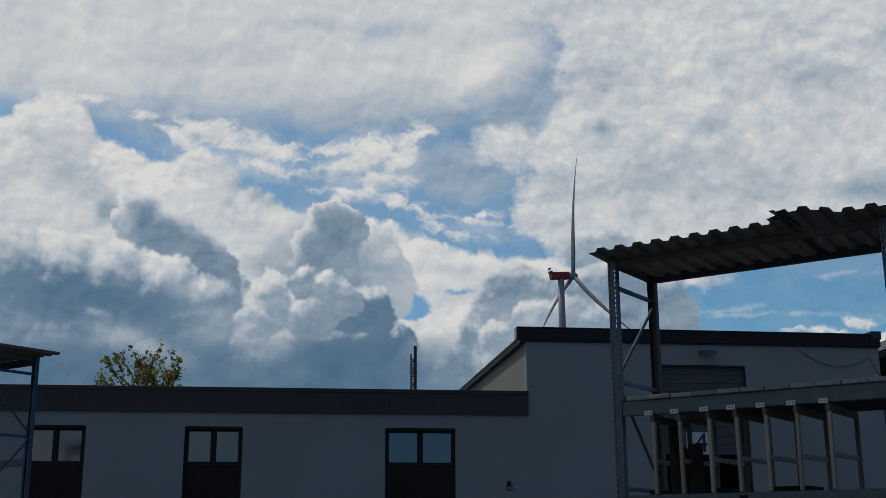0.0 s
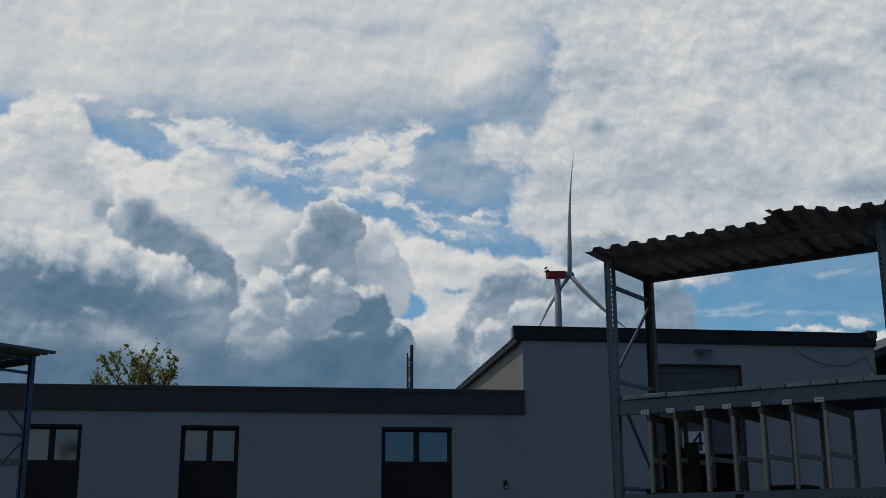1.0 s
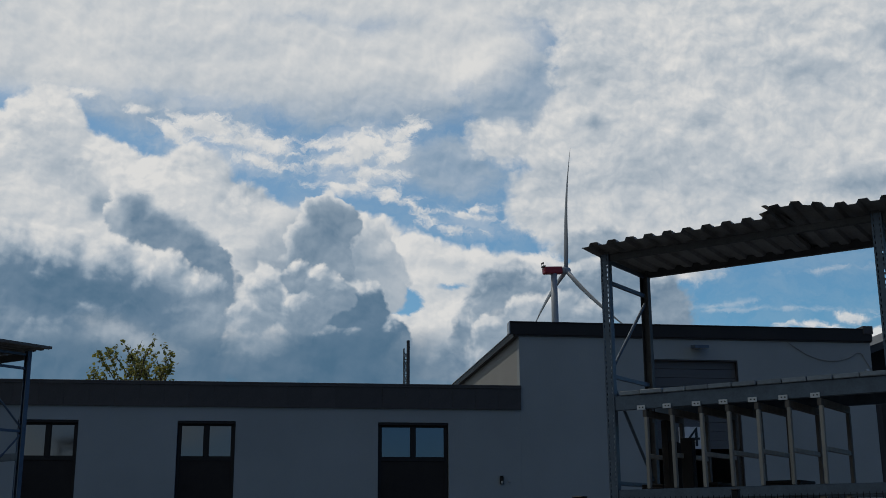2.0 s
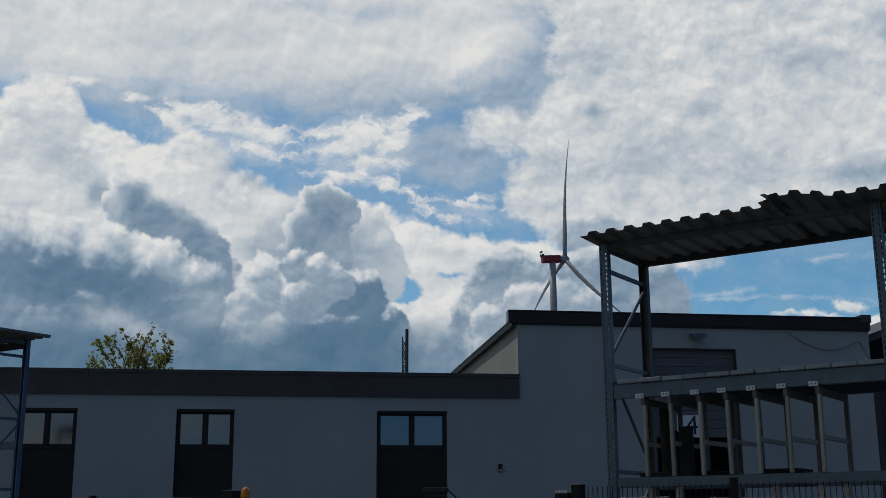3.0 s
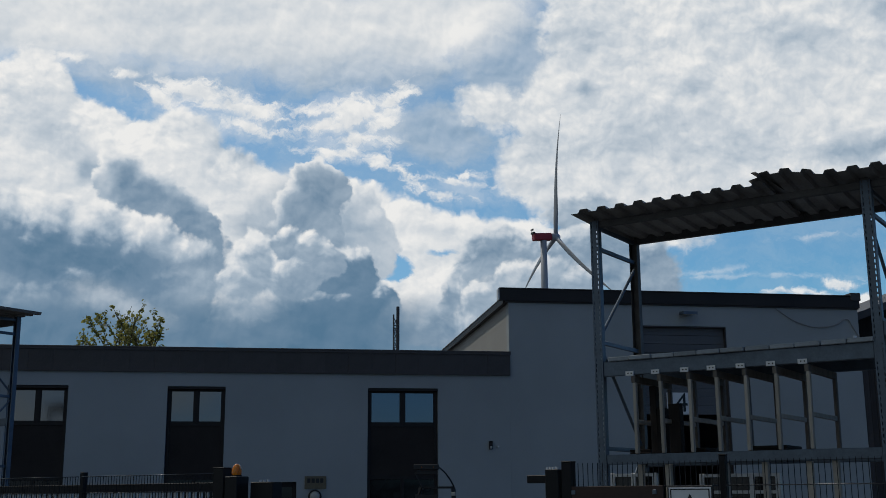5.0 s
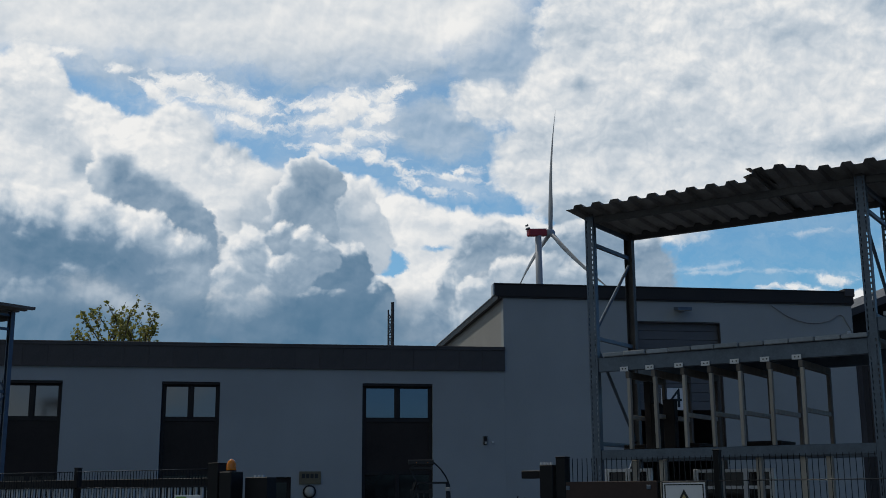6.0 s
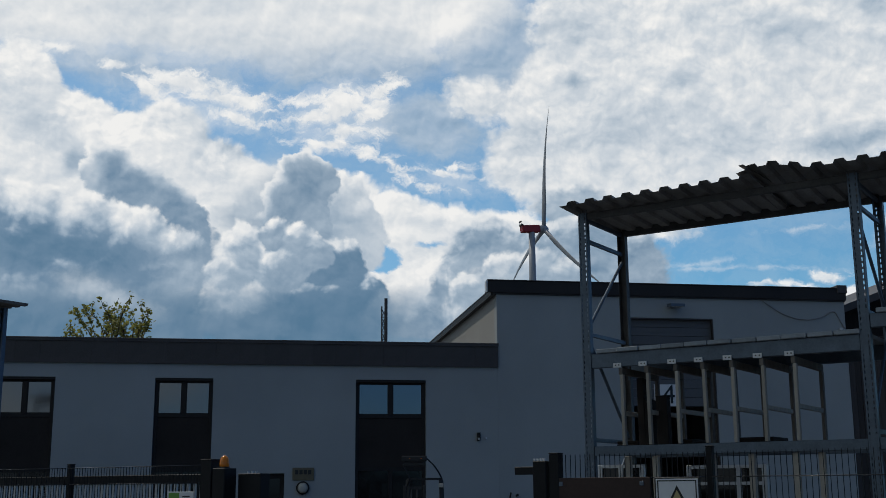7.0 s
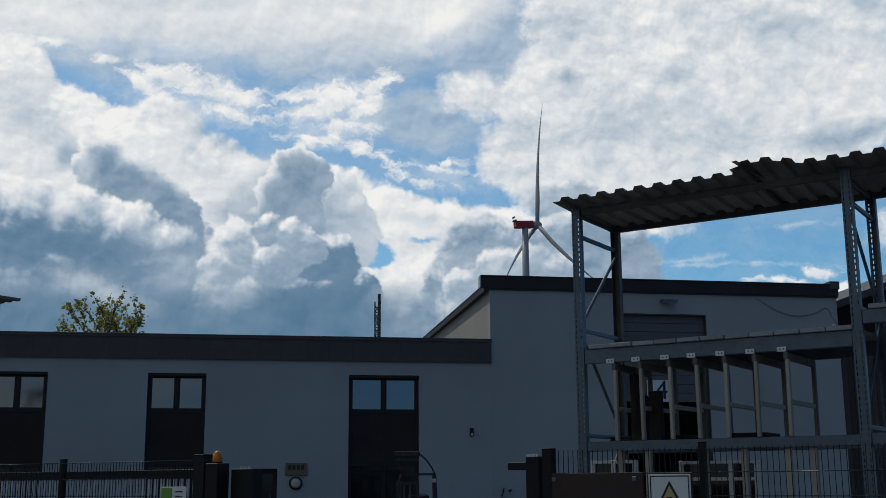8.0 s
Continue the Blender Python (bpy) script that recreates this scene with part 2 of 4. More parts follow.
bank = heap(bank, [(-7.72, 1.59, 1.86, 2.54, -0), (-6.59, 3.71, 0.90, 1.02, -0), (-7.34, 3.68, 1.24, 1.30, 0)], 0.12, 0.90, 0.40, 0.05, 1.7, 0.2, 1.0, 0.7, dusk((0.05, (-6.87, 3.00, 1.13, 1.41, -0))), 0.5, tatter, 0.7)
bank = heap(bank, [(6.96, 0.70, 2.23, 1.97, -0), (10.01, -1.61, 1.10, 1.57, 0), (8.77, -0.43, 1.73, 2.23, 35), (5.85, 2.54, 1.46, 1.02, -0)], 0.22, 0.78, 0.35, 0.2, 1.5, 0.4, 1.0, 0.5, dusk((-0.26, (5.85, 2.40, 1.68, 1.13, -0))), 0.8)
bank = heap(bank, [(2.17, -1.83, 3.10, 1.98, -0), (4.43, -0.42, 2.53, 1.98, -0), (2.88, 0.15, 1.75, 1.36, -10), (1.04, -0.56, 1.30, 1.70, 10), (1.67, 0.66, 1.47, 1.30, -0)], 0.13, 0.86, 0.38, 0.30, 1.1, 0.3, 1.0, 0.5, 0.0, 0.8)
bank = heap(bank, [(3.29, -3.25, 3.65, 1.41, 0), (5.27, -1.84, 1.96, 1.41, -0), (1.60, -2.12, 1.41, 1.13, -0), (4.43, -0.99, 1.13, 1.30, -0), (3.02, -1.27, 1.47, 1.19, -0)], 0.16, 0.84, 0.45, 0.25, 1.1, 0.3, 1.0, 0.4, 0.0, 0.8)
# nearer banks: pale above, slate below
bank = heap(bank, [(-18.12, -1.60, 7.33, 3.32, -0), (-12.72, -2.05, 1.65, 1.96, -0), (-14.09, -0.93, 1.43, 2.28, -16), (-15.99, -0.08, 2.23, 2.54, -21), (-18.13, 0.20, 2.68, 2.87, -11), (-23.56, 0.49, 4.90, 3.27, -0), (-20.49, 0.21, 2.89, 3.19, -0)], 0.16, 0.94, 0.35, 0.15, 1.0, 0.3, 1.0, 0.8,
            dusk((0.26, (-19.18, 0.07, 5.09, 1.55, -9)), (0.08, (-20.48, 1.45, 2.36, 0.83, 0)), (-0.12, (-13.00, -1.35, 1.71, 1.40, -0)), (-0.14, (-14.91, 1.31, 1.64, 0.83, -31))), 0.5)
bank = heap(bank, [(-6.88, -2.93, 3.67, 2.25, -0), (-4.35, -2.38, 1.30, 1.41, -0), (-6.46, -0.73, 1.41, 1.41, -0), (-5.42, -0.79, 1.07, 1.53, -0)], 0.10, 0.86, 0.18, 0.35, 1.0, 0.15, 1.0, 0.4, 0.0, 0.7)
bank = heap(bank, [(-10.24, -2.63, 2.23, 1.97, -0), (-8.96, -0.67, 1.12, 1.58, -0), (-10.79, -1.22, 1.39, 1.69, -0), (-10.24, 0.04, 1.11, 1.58, -0)], 0.14, 0.92, 0.46, 0.0, 1.1, 0.2, 1.0, 0.4, dusk((0.18, (-8.01, -2.36, 1.40, 1.69, -0))), 0.8)
bank = heap(bank, [(-8.01, -0.53, 1.29, 1.13, -0), (-6.88, -0.02, 0.96, 0.85, -0), (-7.72, 0.63, 0.90, 0.90, -0), (-8.73, 1.08, 0.78, 0.79, -0)], 0.10, 1.0, 0.38, 0.15, 0.9, 0.15, 1.0, 0.35, 0.0, 0.7)
bank = heap(bank, [(-1.80, -3.80, 1.70, 1.69, -0), (-0.10, -4.37, 1.70, 1.41, -0), (-2.93, -4.08, 1.41, 1.86, -0)], 0.5, 0.60, 0.36, 0.3, 0.8, 0.4, 0.9, 0.3, 0.0, 0.7)
# low haze with a few lit places
low = step(shade((height, -1.0), (soft, 2.5), (tatter, 1.0)), 1.0, 3.0)
low = m1("MULTIPLY", low, step(v3("DOT_PRODUCT", chart, (1, 0, 0)), -0.5, -4.0))
front = over(bank, m1("MULTIPLY", low, 0.90), m1("ADD", shade((soft_relief, 0.4), (soft, 0.4)), 0.07))
front = heap(front, [(-17.73, -1.60, 1.07, 0.44, -11), (-16.39, -2.17, 1.36, 0.39, -21)], 0.5, 0.76, 0.62, 0.0, 0.4, 0.6, 0.7, 0.35, 0.0, 0.5)
front = heap(front, [(-10.79, -2.35, 1.22, 0.56, 10)], 0.45, 0.56, 0.48, 0.0, 0.5, 0.9, 0.6)
# away from the bank: thinner, darker cloud over blue
rear_mask = wn("ShaderNodeMapRange", interpolation_type="SMOOTHSTEP")
put(rear_mask, 0, m1("MULTIPLY_ADD", v3("DOT_PRODUCT", way, (1, 0, 0)), -0.9, fbm(v3("MULTIPLY", way, (1, 1, 2.2)), 13.0, 6, 0.55))), put(rear_mask, 1, 0.42), put(rear_mask, 2, 0.68)
rear = mix(rear_mask.outputs[0], mix(1.0, sky.outputs[0], (0.017, 0.033, 0.056, 1), "MULTIPLY"), (0.205, 0.25, 0.285, 1))
near_bank = wn("ShaderNodeMapRange", interpolation_type="SMOOTHSTEP")
put(near_bank, 0, ahead), put(near_bank, 1, 0.45), put(near_bank, 2, 0.85)
back = wn("ShaderNodeBackground")
put(back, 0, mix(near_bank.outputs[0], rear, front)), put(back, 1, 1.0)
wt.links.new(back.outputs[0], wn("ShaderNodeOutputWorld").inputs[0])
scene.world = world

sun = new("sun", bpy.data.lights.new("sun", "SUN"))
sun.data.energy, sun.data.angle, sun.data.color = 1.2, radians(1.5), (1.0, 0.93, 0.82)
sa, se = radians(SUN_AZ), radians(SUN_EL)
sun.matrix_world = look((math.sin(sa) * math.cos(se) * 60, math.cos(sa) * math.cos(se) * 60, math.sin(se) * 60), (0, 0, 0))


# ---------------------------------------------------------------- materials
def material(name, base, rough=0.6, metal=0.0, vary=0.25, scale=1.0, grain_scale=40.0, bump=0.15, stain=None, spec=0.5, stretch=(1, 1, 1), random_tint=0.0):
    """A surface with blotches at the given scale (per metre), fine grain and relief, and stains of another colour."""
    m = bpy.data.materials.new(name)
    m.use_nodes = True
    t = m.node_tree
    b = t.nodes["Principled BSDF"]
    at = t.nodes.new("ShaderNodeTexCoord").outputs["Object"]
    mp = t.nodes.new("ShaderNodeMapping")
    mp.inputs["Scale"].default_value = stretch
    t.links.new(at, mp.inputs[0])

    def noise_tex(s, d):
        n = t.nodes.new("ShaderNodeTexNoise")
        n.inputs["Scale"].default_value, n.inputs["Detail"].default_value, n.inputs["Roughness"].default_value = s, d, 0.6
        t.links.new(mp.outputs[0], n.inputs["Vector"])
        return n.outputs[0]

    big, small = noise_tex(scale, 5), noise_tex(grain_scale, 4)
    s = t.nodes.new("ShaderNodeMath")
    s.operation = "MULTIPLY_ADD"
    t.links.new(small, s.inputs[0])
    s.inputs[1].default_value = 0.5
    t.links.new(big, s.inputs[2])
    r = t.nodes.new("ShaderNodeValToRGB")
    t.links.new(s.outputs[0], r.inputs[0])
    r.color_ramp.elements[0].position, r.color_ramp.elements[1].position = 0.5, 1.0
    dark = stain or tuple(c * (1 - vary) for c in base)
    r.color_ramp.elements[0].color = (*dark, 1)
    r.color_ramp.elements[1].color = (*(min(1, c * (1 + vary * 0.5)) for c in base), 1)
    colour = r.outputs[0]
    if random_tint:
        info = t.nodes.new("ShaderNodeObjectInfo")
        hsv = t.nodes.new("ShaderNodeHueSaturation")
        rng = t.nodes.new("ShaderNodeMapRange")
        rng.inputs[3].default_value, rng.inputs[4].default_value = 1 - random_tint, 1 + random_tint
        t.links.new(info.outputs["Random"], rng.inputs[0])
        t.links.new(rng.outputs[0], hsv.inputs["Value"])
        t.links.new(colour, hsv.inputs["Color"])
        colour = hsv.outputs[0]
    t.links.new(colour, b.inputs["Base Color"])
    rr = t.nodes.new("ShaderNodeMapRange")
    rr.inputs[3].default_value, rr.inputs[4].default_value = max(0.03, rough - 0.12), min(1, rough + 0.12)
    t.links.new(big, rr.inputs[0])
    t.links.new(rr.outputs[0], b.inputs["Roughness"])
    b.inputs["Metallic"].default_value, b.inputs["Specular IOR Level"].default_value = metal, spec
    if bump:
        bp = t.nodes.new("ShaderNodeBump")
        bp.inputs["Strength"].default_value, bp.inputs["Distance"].default_value = bump, 0.01
        t.links.new(small, bp.inputs["Height"])
        t.links.new(bp.outputs[0], b.inputs["Normal"])
    return m


def glass(name, tint=(0.02, 0.025, 0.03), ior=1.9, rough=0.02):
    """Coated double glazing in front of a dark room: a dark body with a clear reflection."""
    m = material(name, tint, rough, 0.0, 0.2, 0.8, 3.0, 0.02)
    m.node_tree.nodes["Principled BSDF"].inputs["IOR"].default_value = ior
    return m


PLASTER = material("plaster_grey", (0.385, 0.412, 0.418), 0.9, 0, 0.16, 0.35, 60, 0.35, spec=0.2)
# side wall plaster, a warmer grey than the front
PLASTER_SIDE = material("plaster_warm_grey", (0.37, 0.36, 0.34), 0.9, 0, 0.12, 0.35, 60, 0.25, spec=0.2)
SLATE = material("fascia_sheet", (0.085, 0.077, 0.075), 0.55, 0.1, 0.3, 0.8, 30, 0.08, spec=0.35, random_tint=0.06)
ROOF_EDGE = material("roof_edge_sheet", (0.040, 0.037, 0.037), 0.6, 0.1, 0.3, 0.8, 30, 0.08, spec=0.25)
BLACK = material("black_frame", (0.030, 0.027, 0.026), 0.5, 0, 0.3, 2, 30, 0.05, spec=0.2)
INFILL = material("black_infill", (0.042, 0.036, 0.034), 0.6, 0, 0.3, 1, 30, 0.05, spec=0.08)
PANE = glass("window_glass", ior=2.7)
PANE_DARK = glass("door_glass", (0.012, 0.012, 0.013), 1.45)
ROOFING = material("roof_felt", (0.09, 0.09, 0.095), 0.9, 0, 0.3, 0.5, 30, 0.2)
ASPHALT = material("asphalt", (0.070, 0.075, 0.080), 0.92, 0, 0.35, 0.25, 45, 0.5)
GALV = material("galvanised_steel", (0.135, 0.17, 0.21), 0.5, 0.55, 0.3, 6, 60, 0.06)
GALV_DARK = material("weathered_dark_steel", (0.12, 0.115, 0.11), 0.6, 0.4, 0.4, 5, 50, 0.1)
SHEET = material("corrugated_sheet", (0.30, 0.28, 0.26), 0.65, 0.1, 0.35, 2.5, 40, 0.1, stain=(0.17, 0.15, 0.13))
BROWN_TIMBER = material("brown_timber", (0.17, 0.145, 0.12), 0.85, 0, 0.4, 3, 30, 0.25, stretch=(4, 4, 0.5), random_tint=0.2)
TIMBER = material("pale_timber", (0.43, 0.385, 0.32), 0.75, 0, 0.35, 3, 30, 0.2, stretch=(4, 4, 0.5), random_tint=0.15)
BOARD = material("deck_board", (0.33, 0.36, 0.38), 0.8, 0, 0.3, 3, 25, 0.2, random_tint=0.2)
DARK_WOOD = material("dark_stained_wood", (0.024, 0.020, 0.018), 0.8, 0, 0.35, 3, 30, 0.2, spec=0.2, stretch=(4, 4, 0.5))
CLADDING = material("weathered_cladding", (0.10, 0.08, 0.068), 0.85, 0, 0.45, 2, 30, 0.25, stretch=(5, 5, 0.4), random_tint=0.25)
WHITE_PVC = material("white_frame", (0.62, 0.63, 0.64), 0.4, 0, 0.12, 2, 20, 0.03)
WHITE = material("white_label", (0.78, 0.78, 0.76), 0.5, 0, 0.1, 4, 30, 0.03)
FENCE = material("anthracite_coating", (0.015, 0.0155, 0.017), 0.5, 0.0, 0.3, 5, 60, 0.05, spec=0.2)
ROD = material("rod_coating", (0.05, 0.052, 0.056), 0.22, 0.4, 0.3, 5, 60, 0.03)
GATE_BAR = material("gate_bar_pale", (0.66, 0.68, 0.70), 0.4, 0.3, 0.3, 5, 60, 0.05)
BROWN_SHEET = material("brown_board", (0.050, 0.028, 0.022), 0.7, 0, 0.35, 1.5, 30, 0.1)
SIGN_WHITE = material("sign_white", (0.75, 0.76, 0.77), 0.4, 0, 0.06, 3, 30, 0.02)
SIGN_YELLOW = material("sign_yellow", (0.52, 0.42, 0.20), 0.4, 0, 0.08, 3, 30, 0.02)
SIGN_BLACK = material("sign_black", (0.015, 0.015, 0.016), 0.45, 0, 0.1, 3, 30, 0.02)
SIGN_GREEN = material("poster_green", (0.16, 0.36, 0.06), 0.5, 0, 0.1, 3, 30, 0.02)
OCHRE = material("ochre_board", (0.17, 0.145, 0.09), 0.7, 0, 0.25, 4, 30, 0.1)
ORANGE = material("orange_lens", (0.95, 0.30, 0.02), 0.2, 0, 0.1, 6, 40, 0.03)
ORANGE.node_tree.nodes["Principled BSDF"].inputs["Transmission Weight"].default_value = 0.35
OPAL = material("opal_glass", (0.50, 0.48, 0.42), 0.3, 0, 0.08, 4, 30, 0.02)
TURBINE = material("turbine_paint", (0.42, 0.44, 0.47), 0.45, 0, 0.12, 0.05, 1.0, 0.02)
TURBINE_RED = material("turbine_red", (0.42, 0.035, 0.04), 0.45, 0, 0.12, 0.1, 1.0, 0.02)
BARK = material("bark", (0.10, 0.075, 0.055), 0.9, 0, 0.4, 4, 30, 0.4)
PALE_GATE = material("gate_panel", (0.13, 0.133, 0.14), 0.6, 0.1, 0.15, 0.6, 30, 0.08, random_tint=0.05)
RUBBER = material("rubber", (0.02, 0.02, 0.02), 0.8, 0, 0.3, 5, 40, 0.2)
PAINT_DARK = material("machine_paint", (0.016, 0.017, 0.018), 0.5, 0.0, 0.3, 4, 40, 0.05)
CABLE = material("grey_cable", (0.33, 0.33, 0.33), 0.6, 0, 0.1, 5, 40, 0.02)
CONCRETE = material("concrete", (0.30, 0.29, 0.28), 0.9, 0, 0.25, 1, 40, 0.3)

LEAF = material("leaf", (0.27, 0.25, 0.08), 0.55, 0, 0.5, 1.2, 12, 0.1, stain=(0.10, 0.115, 0.03))
lt = LEAF.node_tree
lb = lt.nodes["Principled BSDF"]
tr = lt.nodes.new("ShaderNodeBsdfTranslucent")
tr.inputs[0].default_value = (0.42, 0.40, 0.10, 1)
lm = lt.nodes.new("ShaderNodeMixShader")
lm.inputs[0].default_value = 0.4
lt.links.new(lb.outputs[0], lm.inputs[1]), lt.links.new(tr.outputs[0], lm.inputs[2])
lt.links.new(lm.outputs[0], lt.nodes["Material Output"].inputs[0])


# ---------------------------------------------------------------- mesh helpers
def thing(name, m, label, category, group="", kind=""):
    ob = new(name)
    ob.empty_display_size = 0.1
    ob.matrix_world = m
    return tagged(ob, label, category, group, kind)


def finish(name, bm, mat, smooth=False):
    me = bpy.data.meshes.new(name)
    bmesh.ops.recalc_face_normals(bm, faces=bm.faces[:])
    if smooth:
        for f in bm.faces:
            f.smooth = True
    bm.to_mesh(me)
    bm.free()
    me.materials.append(mat)
    return me


def part(name, bm, mat, parent, label="", smooth=False):
    ob = new(name, bm if isinstance(bm, bpy.types.Mesh) else finish(name, bm, mat, smooth))
    ob.parent = parent
    return tagged(ob, label)


def again(name, me, parent, m):
    """Another part on the same mesh."""
    ob = new(name, me)
    ob.parent = parent
    ob.matrix_local = m
    return ob


def B():
    return bmesh.new()


def box(bm, x0, x1, y0, y1, z0, z1, bevel=0.0):
    r = bmesh.ops.create_cube(bm, size=1.0)
    for v in r["verts"]:
        v.co = Vector((x0 + (v.co.x + 0.5) * (x1 - x0), y0 + (v.co.y + 0.5) * (y1 - y0), z0 + (v.co.z + 0.5) * (z1 - z0)))
    if bevel:
        es = list({e for v in r["verts"] for e in v.link_edges})
        bmesh.ops.bevel(bm, geom=es, offset=bevel, segments=1, affect="EDGES")
    return bm


def bar(bm, a, b, w, h, bevel=0.0):
    """A straight bar of section w x h from a to b."""
    a, b = Vector(a), Vector(b)
    d = b - a
    m = Matrix.Translation((a + b) / 2) @ d.to_track_quat("Z", "Y").to_matrix().to_4x4() @ Matrix.Diagonal((w, h, d.length, 1))
    r = bmesh.ops.create_cube(bm, size=1.0, matrix=m)
    if bevel:
        es = list({e for v in r["verts"] for e in v.link_edges})
        bmesh.ops.bevel(bm, geom=es, offset=bevel, segments=1, affect="EDGES")
    return bm


def tube(bm, a, b, r0, r1=None, seg=10):
    a, b = Vector(a), Vector(b)
    d = b - a
    m = Matrix.Translation((a + b) / 2) @ d.to_track_quat("Z", "Y").to_matrix().to_4x4()
    bmesh.ops.create_cone(bm, cap_ends=True, segments=seg, radius1=r0, radius2=r0 if r1 is None else r1, depth=d.length, matrix=m)
    return bm


def lathe(bm, profile, seg=20, m=Matrix()):
    """Turn (radius, height) pairs round z."""
    rings = []
    for r, z in profile:
        rings.append([bm.verts.new(m @ Vector((r * math.cos(2 * math.pi * i / seg), r * math.sin(2 * math.pi * i / seg), z))) for i in range(seg)])
    for a, b in zip(rings, rings[1:]):
        for i in range(seg):
            bm.faces.new((a[i], a[(i + 1) % seg], b[(i + 1) % seg], b[i]))
    bm.faces.new(rings[0][::-1]), bm.faces.new(rings[-1])
    return bm


def pierced_wall(bm, x0, x1, z0, z1, y0, y1, holes):
    """A wall in the xz plane from y0 to y1 thick, with rectangular holes (x0, x1, z0, z1) that go through it."""
    xs = sorted({x0, x1, *(h[0] for h in holes), *(h[1] for h in holes)})
    zs = sorted({z0, z1, *(h[2] for h in holes), *(h[3] for h in holes)})
    solid = lambda i, j: 0 <= i < len(xs) - 1 and 0 <= j < len(zs) - 1 and not any(
        h[0] <= (xs[i] + xs[i + 1]) / 2 <= h[1] and h[2] <= (zs[j] + zs[j + 1]) / 2 <= h[3] for h in holes)
    quad = lambda *p: bm.faces.new([bm.verts.new(q) for q in p])
    for i in range(len(xs) - 1):
        for j in range(len(zs) - 1):
            if not solid(i, j):
                continue
            a, b, c, d = xs[i], xs[i + 1], zs[j], zs[j + 1]
            quad((a, y0, c), (b, y0, c), (b, y0, d), (a, y0, d)), quad((a, y1, c), (a, y1, d), (b, y1, d), (b, y1, c))
            if not solid(i - 1, j):
                quad((a, y0, c), (a, y0, d), (a, y1, d), (a, y1, c))
            if not solid(i + 1, j):
                quad((b, y0, c), (b, y1, c), (b, y1, d), (b, y0, d))
            if not solid(i, j - 1):
                quad((a, y0, c), (a, y1, c), (b, y1, c), (b, y0, c))
            if not solid(i, j + 1):
                quad((a, y0, d), (b, y0, d), (b, y1, d), (a, y1, d))
    bmesh.ops.remove_doubles(bm, verts=bm.verts[:], dist=1e-4)
    return bm


# ---------------------------------------------------------------- ground
gb = B()
bmesh.ops.create_circle(gb, cap_ends=True, radius=2500, segments=64)
ground = new("ground", finish("ground", gb, ASPHALT))
tagged(ground, "dark grey asphalt yard that runs to the horizon", "ground", kind="structure")

# ---------------------------------------------------------------- office building with flat roof
YF = 30.0
office = thing("office_building", pose(0, YF, 0), "low grey plastered office building with a dark sheet fascia", "building")
W_LOW, W_MID, W_TOP = 2.10, 3.445, 4.46
bays = [(-10.12, -8.66), (-6.22, -4.76), (-2.32, -0.86), (2.81, 4.67)]
holes = [(a, b, 0.05, W_TOP) for a, b in bays] + [(0.13, 1.0, 0.02, 2.05)]
part("wall", pierced_wall(B(), -22, 6.618, 0, 4.95, 0, 0.36, holes), PLASTER, office)
bm = B()
box(bm, -22, -21.7, 0.36, 12, 0, 4.95), box(bm, -21.7, 6.60, 11.7, 12, 0, 4.95)
part("rear_wall", bm, PLASTER, office)
part("roof", box(B(), -22, 6.60, 0.0, 12, 4.95, 5.2), ROOFING, office)
part("floor_slab", box(B(), -21.6, 6.5, 0.4, 11.6, 0.004, 0.03), CONCRETE, office)


def office_window(a, b):
    """Upper window of two sashes over a black infill and a glazed lower part, in one dark frame."""
    w = thing("window", pose((a + b) / 2, 0.10, 0), "", "")
    w.parent = office
    w["label"] = "two-sash window over a black infill panel"
    h = (b - a) / 2 - 0.004
    bm = B()
    for x in (-h, h - 0.085):
        box(bm, x, x + 0.085, 0, 0.09, 0.06, W_TOP - 0.004, 0.006)
    for z in (W_TOP - 0.10, W_MID + 0.01, W_LOW, 0.06):
        box(bm, -h + 0.085, h - 0.085, 0.002, 0.088, z, z + 0.096, 0.006)
    box(bm, -0.055, 0.055, 0.003, 0.087, W_MID + 0.106, W_TOP - 0.10, 0.006)
    box(bm, -0.05, 0.05, 0.003, 0.087, 0.156, W_LOW, 0.006)
    part("window_frame", bm, BLACK, w)
    part("shutter_box", box(B(), -h, h, -0.09, -0.004, W_TOP - 0.075, W_TOP - 0.006, 0.008), BLACK, w)
    part("infill_panel", box(B(), -h + 0.085, h - 0.085, 0.02, 0.06, W_LOW + 0.096, W_MID + 0.01), INFILL, w)
    for s in (-1, 1):
        x0, x1 = (0.055, h - 0.085) if s > 0 else (-h + 0.085, -0.055)
        sash = B()
        z0, z1 = W_MID + 0.108, W_TOP - 0.102
        box(sash, x0, x0 + 0.022, 0.015, 0.07, z0, z1), box(sash, x1 - 0.022, x1, 0.015, 0.07, z0, z1)
        box(sash, x0 + 0.022, x1 - 0.022, 0.015, 0.07, z0, z0 + 0.022), box(sash, x0 + 0.022, x1 - 0.022, 0.015, 0.07, z1 - 0.022, z1)
        sp = part("sash", sash, BLACK, w)
        part("pane", box(B(), x0 + 0.018, x1 - 0.018, 0.032, 0.05, z0 + 0.018, z1 - 0.018), PANE, sp)
        x0, x1 = (0.05, h - 0.085) if s > 0 else (-h + 0.085, -0.05)
        part("lower_pane", box(B(), x0, x1, 0.03, 0.05, 0.156, W_LOW), PANE_DARK, w)
    part("window_sill", box(B(), -h, h, -0.13, 0.0, 0.045, 0.062, 0.004), GALV_DARK, w)


